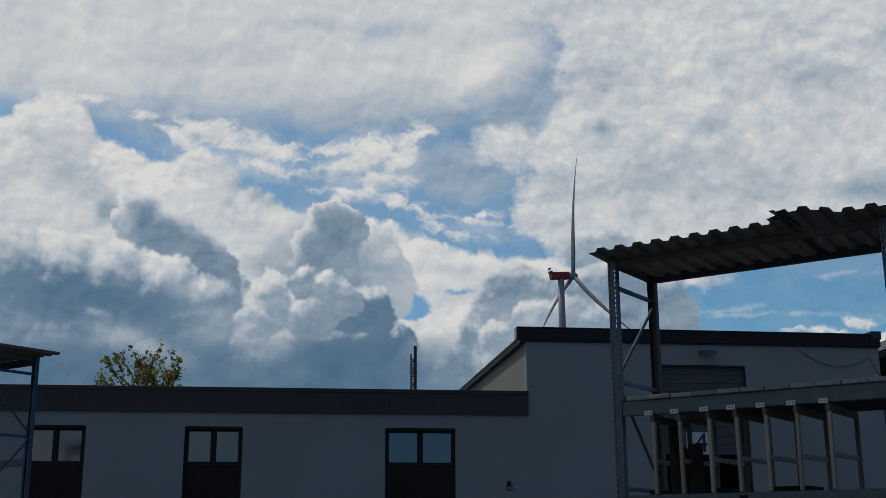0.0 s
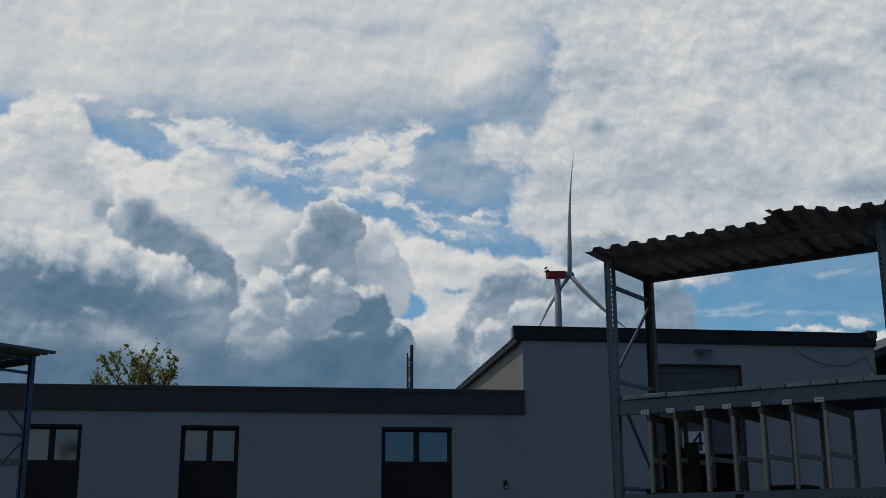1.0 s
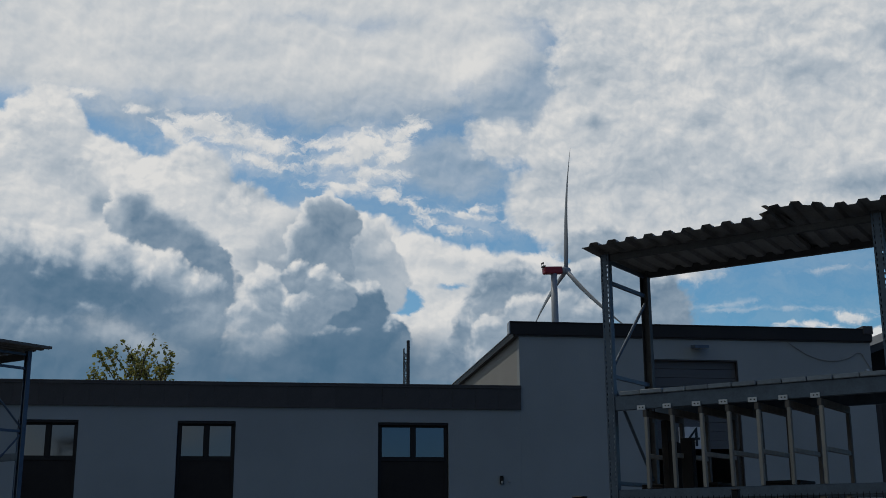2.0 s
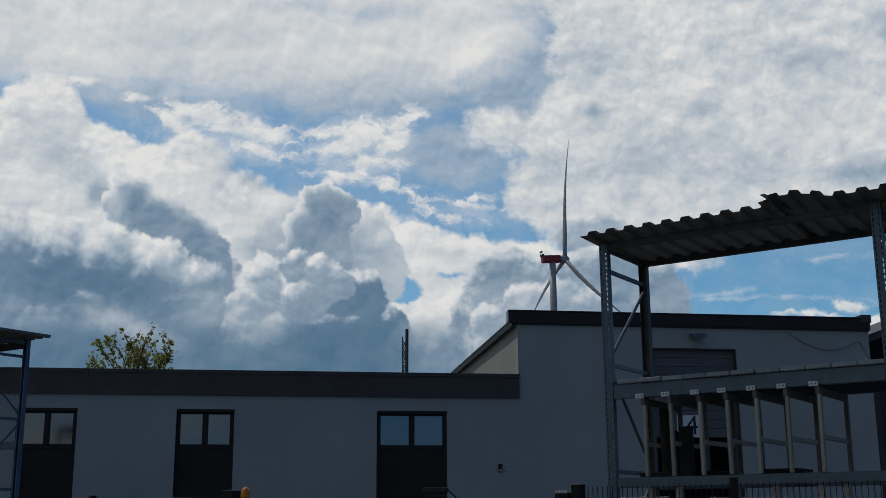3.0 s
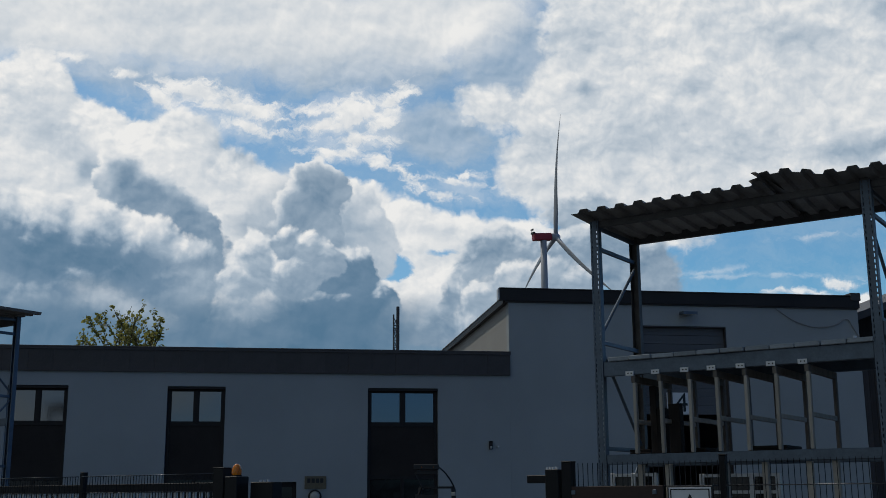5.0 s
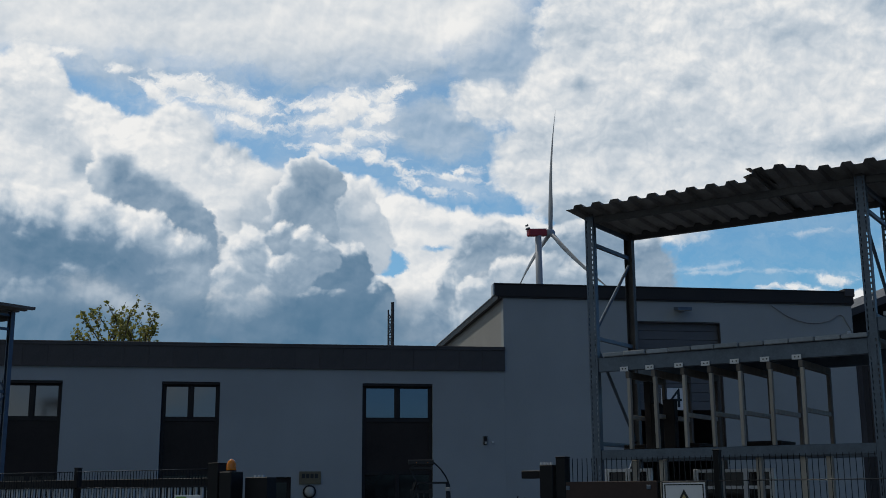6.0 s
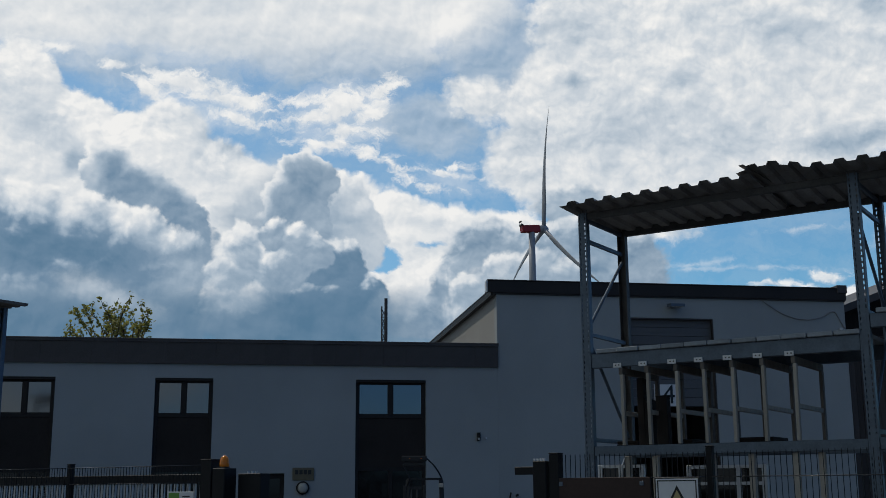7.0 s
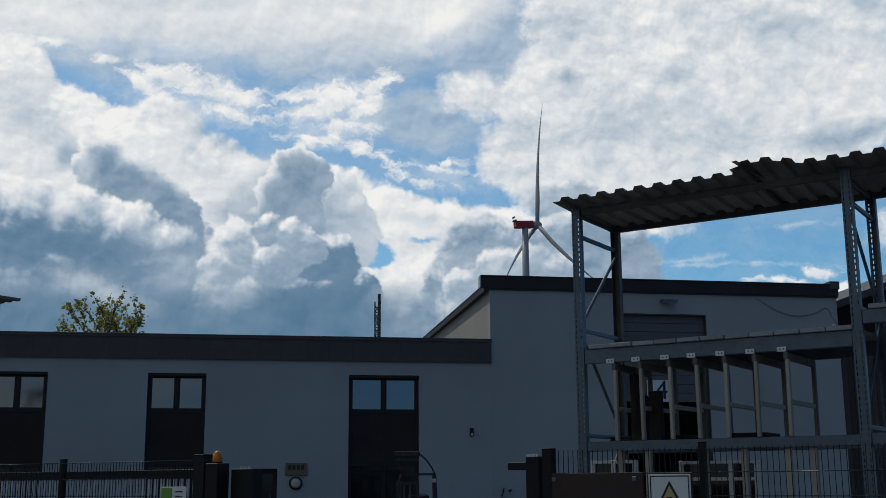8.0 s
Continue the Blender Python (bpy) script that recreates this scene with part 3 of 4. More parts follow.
for a, b in bays:
    office_window(a, b)
door = thing("entrance_door", pose(0.565, 0.12, 0.02), "", "")
door.parent = office
door["label"] = "dark framed glazed entrance door, shut"
bm = B()
box(bm, -0.43, -0.33, 0, 0.08, 0, 2.025, 0.006), box(bm, 0.33, 0.43, 0, 0.08, 0, 2.025, 0.006)
box(bm, -0.33, 0.33, 0.002, 0.078, 1.90, 2.02, 0.006), box(bm, -0.33, 0.33, 0.002, 0.078, 0, 0.2, 0.006)
part("door_frame", bm, BLACK, door)
part("pane", box(B(), -0.33, 0.33, 0.03, 0.05, 0.2, 1.90), PANE_DARK, door)
part("handle", tube(tube(tube(B(), (0.27, -0.06, 0.8), (0.27, -0.06, 1.4), 0.014), (0.27, -0.06, 0.9), (0.27, 0.02, 0.9), 0.01), (0.27, -0.06, 1.3), (0.27, 0.02, 1.3), 0.01), GALV, door)
# fascia: sheet panels with seams, and a folded coping
fascia = part("fascia_backing", box(B(), -22, 6.63, -0.05, -0.004, 4.82, 5.42), SLATE, office)
pm = finish("panel", box(B(), 0.001, 0.619, -0.020, 0, 0, 0.60, 0.002), SLATE)
for i in range(46):
    again("panel", pm, fascia, pose(6.63 - 0.62 * (i + 1), -0.05, 4.815))
part("coping", box(box(B(), -22, 6.64, -0.10, 0.30, 5.418, 5.462, 0.006), -22, 6.64, -0.10, -0.078, 5.37, 5.418), SLATE, office)

# ---------------------------------------------------------------- hall beside it
hall = thing("warehouse_hall", pose(6.62, YF, 0), "tall grey plastered hall with dark roof edge and gate", "building")
HW, HD = 10.2, 15.0
verge_z = lambda y: 6.955 - 0.011 * y
part("front_wall", pierced_wall(B(), 0, HW, 0, 6.84, 0, 0.3, [(3.72, 6.20, 0.03, 6.25)]), PLASTER, hall)


def sloped_slab(bm, x0, x1, y0, y1, low, high):
    vs = [bm.verts.new((x, y, f(y))) for x in (x0, x1) for y in (y0, y1) for f in (low, high)]
    for q in ((0, 1, 3, 2), (4, 6, 7, 5), (0, 4, 5, 1), (2, 3, 7, 6), (0, 2, 6, 4), (1, 5, 7, 3)):
        bm.faces.new([vs[i] for i in q])
    return bm


part("side_wall", sloped_slab(B(), 0.0, 0.28, 0.302, HD, lambda y: 0, lambda y: verge_z(y) - 0.145), PLASTER_SIDE, hall)
part("side_wall", sloped_slab(B(), HW - 0.28, HW, 0.302, HD, lambda y: 0, lambda y: verge_z(y) - 0.145), PLASTER, hall)
part("rear_wall", box(B(), 0.28, HW - 0.28, HD - 0.3, HD, 0, 6.3), PLASTER, hall)
part("roof", sloped_slab(B(), -0.105, HW + 0.02, -0.06, HD + 0.2, lambda y: verge_z(y) - 0.14, lambda y: verge_z(y) - 0.02), ROOFING, hall)
bm = box(B(), -0.26, HW + 0.03, -0.11, -0.064, 6.845, 7.17, 0.006)
box(bm, -0.27, HW + 0.04, -0.13, 0.10, 7.172, 7.205, 0.006)
part("front_fascia", bm, ROOF_EDGE, hall)
part("verge_trim", sloped_slab(B(), -0.15, -0.108, 0.0, HD + 0.2, lambda y: verge_z(y) - 0.17, verge_z), ROOF_EDGE, hall)
part("verge_cap", sloped_slab(B(), -0.17, -0.04, 0.105, HD + 0.2, lambda y: verge_z(y) + 0.002, lambda y: verge_z(y) + 0.022), WHITE_PVC, hall, "pale metal verge cap")
part("verge_end", box(B(), -0.30, -0.262, -0.12, 0.10, 6.86, 7.17, 0.005), WHITE_PVC, hall, "pale metal end cap")
part("coping_block", box(B(), HW - 0.24, HW + 0.06, -0.14, 0.3, 7.05, 7.28, 0.01), SLATE, hall)
gate = thing("sectional_gate", pose(4.96, 0.16, 0), "", "")
gate.parent = hall
gate["label"] = "grey ribbed sectional gate, raised half way"
sl = finish("slat", box(box(B(), -1.235, 1.235, 0, 0.04, 0.004, 0.24, 0.006), -1.235, 1.235, -0.008, 0.0, 0.10, 0.14), PALE_GATE)
for i in range(10):
    again("slat", sl, gate, pose(0, 0, 3.82 + 0.243 * i))
bm = B()
for x in (-1.238, 1.198):
    box(bm, x, x + 0.04, 0.045, 0.1, 0.03, 6.24)
part("guide_rail", bm, GALV_DARK, gate)
bm = B()
for x in (-1.239, 1.219):
    box(bm, x, x + 0.02, -0.158, -0.004, 0.03, 6.235)
box(bm, -1.219, 1.219, -0.158, -0.004, 6.215, 6.235)
part("jamb_lining", bm, SLATE, gate, "dark sheet lining of the opening")
part("floor_slab", box(B(), 0.3, HW - 0.3, 0.31, HD - 0.31, 0.004, 0.03), CONCRETE, hall)
# gate number on a white plate
plate = thing("gate_number_sign", pose(11.45, YF + 0.135, 4.12), "white gate number sign with a dark figure four", "sign")
part("plate", box(B(), -0.40, 0.40, -0.012, 0.012, -0.30, 0.30, 0.004), SIGN_WHITE, plate)
fc = bpy.data.curves.new("figure", "FONT")
fc.body, fc.size, fc.extrude, fc.align_x, fc.align_y = "4", 0.74, 0.003, "CENTER", "CENTER"
fc.materials.append(SIGN_BLACK)
fig = new("figure", fc)
fig.parent, fig.matrix_local = plate, pose(0.02, -0.017, 0, 90, 0, 0)


# ---------------------------------------------------------------- fittings on the walls
def wall_light(m):
    t = thing("bulkhead_light", m, "round opal bulkhead light in a dark ring on the wall", "wall lamp")
    turn = pose(0, 0, 0, 90)
    part("ring", lathe(B(), [(0.17, 0), (0.17, 0.05), (0.135, 0.07), (0.13, 0.03)], 24, turn), BLACK, t, smooth=False)
    part("lens", lathe(B(), [(0.132, 0.03), (0.13, 0.06), (0.10, 0.09), (0.05, 0.105), (0.01, 0.108)], 24, turn), OPAL, t, smooth=True)


wall_light(pose(1.47, YF - 0.004, 1.68))
board = thing("name_board", pose(1.48, YF - 0.03, 2.03), "small weathered ochre board with dark lettering on the wall", "sign")
part("panel", box(B(), -0.275, 0.275, -0.012, 0.026, -0.16, 0.16, 0.005), OCHRE, board)
for i in range(4):
    part("letter_bar", box(B(), -0.21 + i * 0.11, -0.13 + i * 0.11, -0.018, -0.0125, -0.01, 0.10), SIGN_BLACK, board)


def socket_box(m):
    t = thing("wall_sensor", m, "small dark sensor box with a pale face on the wall", "sensor")
    part("housing", box(B(), -0.045, 0.045, -0.08, 0, -0.10, 0.10, 0.012), BLACK, t)
    part("face", box(B(), -0.028, 0.028, -0.092, -0.081, -0.085, -0.02, 0.004), OPAL, t)
    part("hood", box(B(), -0.05, 0.05, -0.11, 0, 0.101, 0.115, 0.004), BLACK, t)


socket_box(pose(6.07, YF - 0.002, 2.97))
nub = thing("wall_hook", pose(6.27, YF - 0.002, 2.94), "small pale hook on the wall", "hook")
part("stem", tube(B(), (0, 0, 0), (0, -0.07, 0), 0.022), WHITE_PVC, nub)
tap = thing("wall_bracket", pose(7.0, YF - 0.002, 1.33), "dark bent steel bracket on the wall", "bracket")
bm = B()
tube(bm, (-0.14, 0, 0), (-0.14, -0.12, 0.02), 0.022), tube(bm, (-0.14, -0.12, 0.02), (-0.10, -0.12, 0.2), 0.022)
part("arm", bm, BLACK, tap)
part("stub", tube(B(), (0.08, 0, 0.12), (0.08, -0.14, 0.14), 0.03), BLACK, tap)
lamp = thing("gate_light", pose(11.65, YF - 0.002, 6.58), "flat pale flood light over the gate", "flood light")
part("arm", box(B(), -0.05, 0.05, -0.16, 0, -0.03, 0.02, 0.006), GALV, lamp)
bm = sloped_slab(B(), -0.20, 0.20, -0.42, -0.08, lambda y: -0.02 + 0.1 * y, lambda y: 0.07 + 0.12 * y)
part("housing", bm, GALV, lamp)
part("lens", sloped_slab(B(), -0.17, 0.17, -0.40, -0.10, lambda y: -0.032 + 0.1 * y, lambda y: -0.021 + 0.1 * y), OPAL, lamp)


def hanging_cable(name, pts, r, mat, label):
    c = bpy.data.curves.new(name, "CURVE")
    c.dimensions, c.bevel_depth, c.bevel_resolution = "3D", r, 2
    s = c.splines.new("BEZIER")
    s.bezier_points.add(len(pts) - 1)
    for p, q in zip(s.bezier_points, pts):
        p.co, p.handle_left_type, p.handle_right_type = q, "AUTO", "AUTO"
    c.materials.append(mat)
    return tagged(new(name, c), label, "cable")


hanging_cable("wall_cable", [(14.30, YF - 0.02, 6.82), (14.62, YF - 0.03, 6.60), (14.97, YF - 0.03, 6.41), (15.57, YF - 0.03, 6.28), (16.1, YF - 0.03, 6.36), (16.49, YF - 0.02, 6.52), (16.62, YF - 0.02, 6.33), (16.78, YF - 0.02, 6.05)], 0.016, CABLE, "grey cable sagging along the hall wall")

# ---------------------------------------------------------------- timber-clad shed behind the hall's corner
shed = thing("timber_shed", pose(16.84, YF + 1.0, 0), "dark weathered timber shed with a dark sloping roof", "shed")
part("wall", box(B(), 0.06, 9.0, 0.12, 8.0, 0, 6.0), CLADDING, shed)
plank = finish("plank", box(B(), 0, 0.172, 0, 0.03, 0, 6.0, 0.004), CLADDING)
for i in range(40):
    again("plank", plank, shed, pose(0.06 + 0.18 * i, 0.085 - 0.006 * (i % 2), 0))
vs = B()
for x0, x1, z0, z1 in ((0.0, 9.2, 6.72, 10.1),):
    q = [vs.verts.new(c) for c in ((x0, -0.55, z0), (x1, -0.55, z1), (x1, 8.2, z1), (x0, 8.2, z0), (x0, -0.55, z0 - 0.22), (x1, -0.55, z1 - 0.22), (x1, 8.2, z1 - 0.22), (x0, 8.2, z0 - 0.22))]
    for f in ((0, 1, 2, 3), (4, 7, 6, 5), (0, 4, 5, 1), (1, 5, 6, 2), (2, 6, 7, 3), (3, 7, 4, 0)):
        vs.faces.new([q[i] for i in f])
part("roof", vs, SLATE, shed)
gbm = B()
q = [gbm.verts.new(c) for c in ((0.06, 0.1, 6.0), (9.0, 0.1, 6.0), (9.0, 0.1, 9.76), (0.06, 0.1, 6.51), (0.06, 0.16, 6.0), (9.0, 0.16, 6.0), (9.0, 0.16, 9.76), (0.06, 0.16, 6.51))]
for f in ((0, 1, 2, 3), (4, 7, 6, 5), (0, 4, 5, 1), (1, 5, 6, 2), (2, 6, 7, 3), (3, 7, 4, 0)):
    gbm.faces.new([q[i] for i in f])
part("gable", gbm, DARK_WOOD, shed)

# ---------------------------------------------------------------- the row of racks and the fence share one direction
TURN = -42.85
ROW = pose(0, 0, 0, 0, 0, TURN)


def row(u, w, z=0.0):
    """A pose u metres along the row and w metres from the camera's foot across it."""
    return ROW @ Matrix.Translation((u, w, z))


def post_mesh(h):
    """A perforated C-section rack upright, open at the back, 95 mm wide."""
    bm = B()
    W, D, T = 0.095, 0.075, 0.004
    for a, b in ((0, 0.014), (0.024, 0.071), (0.081, 0.095)):
        box(bm, a, b, 0, T, 0, h)
    n = int(h / 0.055)
    for a in (0.014, 0.071):
        for i in range(n + 1):
            z = i * 0.055
            box(bm, a, a + 0.010, 0, T, z, min(h, z + 0.022))
    box(bm, 0, T, T, D, 0, h), box(bm, W - T, W, T, D, 0, h)
    box(bm, T, 0.02, D - T, D, 0, h), box(bm, W - 0.02, W - T, D - T, D, 0, h)
    return finish("post", bm, GALV)


POST = post_mesh(4.5)
# closed rear post: shade inside the section is put into its darker steel
REAR = finish("rear_post", box(box(box(B(), 0, 0.095, 0, 0.004, 0, 4.5), 0, 0.004, 0.004, 0.075, 0, 4.5), 0.091, 0.095, 0.004, 0.075, 0, 4.5), GALV_DARK)
FOOT = finish("foot_plate", box(B(), -0.02, 0.115, -0.02, 0.10, 0, 0.008), GALV)


def end_frame(rack, u, flip=False):
    """Two uprights 1 m apart with horizontal and diagonal braces."""
    a = again("post", POST, rack, pose(u, 0, 0))
    again("foot_plate", FOOT, a, pose(0, 0, 0))
    b = again("post", POST if flip else REAR, rack, pose(u + 0.095, 1.06, 0, 0, 0, 180))
    again("foot_plate", FOOT, b, pose(0, 0, 0))
    x = u + 0.048
    for z in (4.44, 4.21, 3.20, 2.10, 1.0, 0.2):
        part("brace", bar(B(), (x, 0.07, z), (x, 0.99, z), 0.03, 0.045, 0.004), GALV, rack)
    for (y0, z0), (y1, z1) in (((0.99, 4.12), (0.07, 3.26)), ((0.07, 3.14), (0.99, 2.16)), ((0.99, 2.04), (0.07, 1.06)), ((0.07, 0.94), (0.99, 0.26))):
        if flip:
            y0, y1 = 1.06 - y0, 1.06 - y1
        part("diagonal_brace", tube(B(), (x, y0, z0), (x, y1, z1), 0.017, seg=8), GALV, rack)


def beam(rack, u0, u1, y, z0, z1, name="beam", mat=None):
    """A stepped box beam with a hook plate at each end."""
    s = -1 if y < 0.5 else 1
    bm = box(B(), u0, u1, y - 0.025, y + 0.025, z0, z1, 0.005)
    ob = part(name, bm, mat or GALV, rack)
    for x0, x1 in ((u0 - 0.055, u0 - 0.001), (u1 + 0.001, u1 + 0.055)):
        part("hook_plate", box(B(), x0, x1, y + s * 0.031, y + s * 0.026, z0 - 0.04, z1 + 0.03), mat or GALV, ob)
    return ob


def corrugated(length, depth, pitch=0.207, h=0.038):
    """A trapezoid sheet, ribs along y, 1 mm steel drawn 3 mm thick."""
    bm = B()
    prof, x = [], 0.0
    while x < length:
        for dx, z in ((0, 0), (0.085, 0), (0.105, h), (0.187, h)):
            if x + dx <= length:
                prof.append((x + dx, z))
        x += pitch
    n = 6
    for off in (0.0, 0.003):
        grid = [[bm.verts.new((px, depth * j / n, pz + off)) for j in range(n + 1)] for px, pz in prof]
        for i in range(len(prof) - 1):
            for j in range(n):
                bm.faces.new((grid[i][j], grid[i + 1][j], grid[i + 1][j + 1], grid[i][j + 1]))
    return bm


def canopy_sheet(name, rack, u, length, front, rear, zf, zr, lift=None):
    bm = corrugated(length, rear - front)
    slope = (zr - zf) / (rear - front)
    for v in bm.verts:
        y = v.co.y
        bend = lift(v.co.x, y) if lift else 0.0
        v.co = Vector((v.co.x + u, front + y, v.co.z + zf + slope * y + bend))
    return part(name, bm, SHEET, rack)


# rack with the canopy, beside the gate
rack = thing("pallet_rack", row(0, 10.80), "galvanised pallet rack under a corrugated sheet canopy", "rack", "racks in the yard")
L0, L1, L2 = -5.305, -2.488, 0.335
for u in (L0, L1, L2):
    end_frame(rack, u, flip=u > L0)
for u0, u1, levels in ((L0 + 0.097, L1 - 0.002, ((2.83, 2.98), (1.93, 2.03))), (L1 + 0.097, L2 - 0.002, ((3.03, 3.16), (1.93, 2.04)))):
    for z0, z1 in levels:
        beam(rack, u0, u1, 0.035, z0, z1)
        beam(rack, u0, u1, 1.025, z0, z1)
    beam(rack, u0, u1, 0.045, 4.43, 4.50, "canopy_beam", GALV_DARK)
    beam(rack, u0, u1, 1.015, 4.42, 4.515, "canopy_beam", GALV_DARK)
canopy_sheet("canopy_sheet", rack, L0 - 0.07, 2.10, -0.30, 1.15, 4.527, 4.470)
# the next sheet has worked loose: its first ribs arch up at the front
canopy_sheet("canopy_sheet", rack, L0 + 1.86, 3.95, -0.31, 1.15, 4.532, 4.475, lambda x, y: 0.085 * max(0.0, math.sin((x + 0.16) / 0.84 * math.pi)) * (x < 0.68) * max(0.0, 1 - y / 1.1))
part("bent_flap", bar(B(), (L0 + 1.92, -0.34, 4.650), (L0 + 2.07, 0.28, 4.545), 0.05, 0.006), SHEET, rack, "bent sheet edge")

# deck of boards on the middle beams
deck = finish("deck_board", box(B(), 0, 0.232, -0.02, 1.08, 0, 0.044, 0.006), BOARD)
for i in range(11):
    d = new("deck_board", deck)
    d.matrix_world = row(0, 10.80) @ pose(L0 + 0.16 + 0.243 * i, random.uniform(-0.025, 0.015), 2.981, random.uniform(0, 0.35), 0, random.uniform(-0.8, 0.8))
    tagged(d, "grey weathered board lying across the rack beams", "board", "deck boards")
for i in range(9):
    d = new("deck_board", deck)
    d.matrix_world = row(0, 10.80) @ pose(L1 + 0.16 + 0.28 * i, random.uniform(-0.012, 0.012), 3.161, 0, 0, random.uniform(-0.6, 0.6))
    tagged(d, "grey weathered board lying across the rack beams", "board", "deck boards")


# upright timber dividers that stand on the lower deck
def divider():
    t = thing("divider_frame", Matrix(), "pale timber divider frame standing between the rack beams", "divider", "timber dividers")
    part("front_post", box(B(), 0.012, 0.047, 0.0, 0.05, 0, 0.715, 0.004), TIMBER, t)
    # rear post and top rail are a darker brown than the front post
    part("rear_post", box(B(), 0.006, 0.042, 0.91, 0.97, 0, 0.715, 0.004), BROWN_TIMBER, t)
    part("top_rail", box(B(), -0.002, 0.040, 0.0, 0.97, 0.716, 0.785, 0.004), BROWN_TIMBER, t)
    part("mid_rail", box(B(), 0.006, 0.034, 0.052, 0.908, 0.30, 0.345, 0.004), TIMBER, t)
    br = part("end_bracket", box(B(), -0.055, 0.032, -0.012, -0.002, 0.788, 0.834, 0.0), WHITE, t, "white punched end bracket")
    for x in (-0.025, 0.01):
        part("rivet", tube(B(), (x, -0.0125, 0.812), (x, -0.016, 0.812), 0.007, seg=8), BLACK, br)
    return t


div = divider()
first = row(0, 10.80) @ pose(-4.899, -0.0, 2.033)
div.matrix_world = first
for i, u in enumerate((-4.612, -4.306, -4.024, -3.737, -3.440, -3.138)):
    copy_thing(div, row(0, 10.80) @ pose(u, random.uniform(-0.004, 0.004), 2.033, 0, random.uniform(-0.5, 0.5), 0))
# dark boards lying along the back of the lower deck, and two leaning between the dividers
for i, (u0, u1) in enumerate(((-5.20, -4.96), (-4.50, -4.36), (-3.90, -3.52))):
    s = thing("board_stack", row(0, 10.80) @ pose(u0, 0.55, 2.035), "stack of dark boards lying on the rack", "boards", "stored boards")
    for j in range(2):
        part("board", box(B(), 0, u1 - u0, 0.01 * j, 0.52 - 0.02 * j, 0.033 * j, 0.033 * j + 0.031, 0.003), DARK_WOOD, s)
for u, h, lean, w in ((-4.80, 0.70, 6, 0.07), (-4.765, 0.47, 8, 0.13), (-4.60, 0.50, 4, 0.12)):
    p = new("leaning_board", finish("leaning_board", box(B(), 0, w, 0, 0.10, 0, h, 0.004), DARK_WOOD))
    p.matrix_world = row(0, 10.80) @ pose(u, 0.22, 2.035, -lean, -lean * 0.5, 0)
    tagged(p, "dark stained boards leaning between the dividers", "board", "leaning boards")


# white window units kept under the rack
def stored_window(n, w, h, m):
    """A unit of n narrow lights side by side, with a transom under the top."""
    t = thing("stored_window", m, "white framed window unit with dark panes, stored upright", "window", "stored windows")
    bm = B()
    for i in range(n + 1):
        box(bm, i * w - 0.022, i * w + 0.028, 0, 0.06, 0, h, 0.004)
    for z in (0, h * 0.5, h - 0.20, h - 0.034):
        for i in range(n):
            box(bm, i * w + 0.028, i * w + w - 0.022, 0.002, 0.058, z, z + 0.032)
    part("window_frame", bm, WHITE_PVC, t)
    for i in range(n):
        part("pane", box(B(), i * w + 0.028, i * w + w - 0.022, 0.025, 0.04, 0.032, h - 0.034), PANE_DARK, t)


stored_window(3, 0.262, 1.83, row(0, 10.80) @ pose(-4.43, 0.52, 0.004, -2, 0, 0))
stored_window(2, 0.24, 1.85, row(0, 10.80) @ pose(-5.42, 0.5, 0.004, -2, 0, 0))
lp = finish("support_post", box(B(), 0, 0.055, 0, 0.07, 0, 1.92, 0.004), TIMBER)
for u in (-4.90, -4.60, -4.01, -3.62, -3.20, -2.96):
    p = new("support_post", lp)
    p.matrix_world = row(0, 10.80) @ pose(u, 0.065, 0.004)
    tagged(p, "pale timber post standing under the lower beam", "post", "support posts")

# things on the second bay's lower deck
for u, y, s in ((-2.20, 0.2, 1.0), (-1.62, 0.25, 0.8), (-1.05, 0.2, 0.9)):
    t = thing("roll_bundle", row(0, 10.80) @ pose(u, y, 2.042), "bundle of dark rolled sheeting on the rack", "bundle", "bundles on the rack")
    for k, (dx, dz) in enumerate(((0, 0.085), (0.17, 0.085), (0.085, 0.232))):
        part("roll", lathe(B(), [(0.03, 0), (0.084, 0.002), (0.084, 0.7 * s), (0.03, 0.7 * s)], 14, pose(dx + 0.085, 0, dz, -90, 0, 0)), GALV_DARK if k else RUBBER, t)

# second rack further along the row
rack_b = thing("pallet_rack", row(0, 10.80) @ Matrix.Diagonal((1, 1, 1.03, 1)), "galvanised pallet rack with a thin sheet roof", "rack", "racks in the yard")
M0, M1 = -19.315, -16.535
for u in (M0, M1):
    end_frame(rack_b, u, flip=True)
for z0, z1 in ((2.74, 2.86), (1.5, 1.62)):
    beam(rack_b, M0 + 0.097, M1 - 0.002, 0.035, z0, z1), beam(rack_b, M0 + 0.097, M1 - 0.002, 1.025, z0, z1)
beam(rack_b, M0 + 0.097, M1 - 0.002, 0.045, 4.36, 4.48, "canopy_beam", GALV_DARK), beam(rack_b, M0 + 0.097, M1 - 0.002, 1.015, 4.36, 4.48, "canopy_beam", GALV_DARK)
canopy_sheet("canopy_sheet", rack_b, M0 - 0.2, 3.45, -0.3, 1.2, 4.52, 4.52)


# ---------------------------------------------------------------- fence: double-rod mesh, posts, gate
FW = 9.75
fence = thing("mesh_fence", row(0, FW), "dark grey double-rod mesh fence between square posts", "fence")


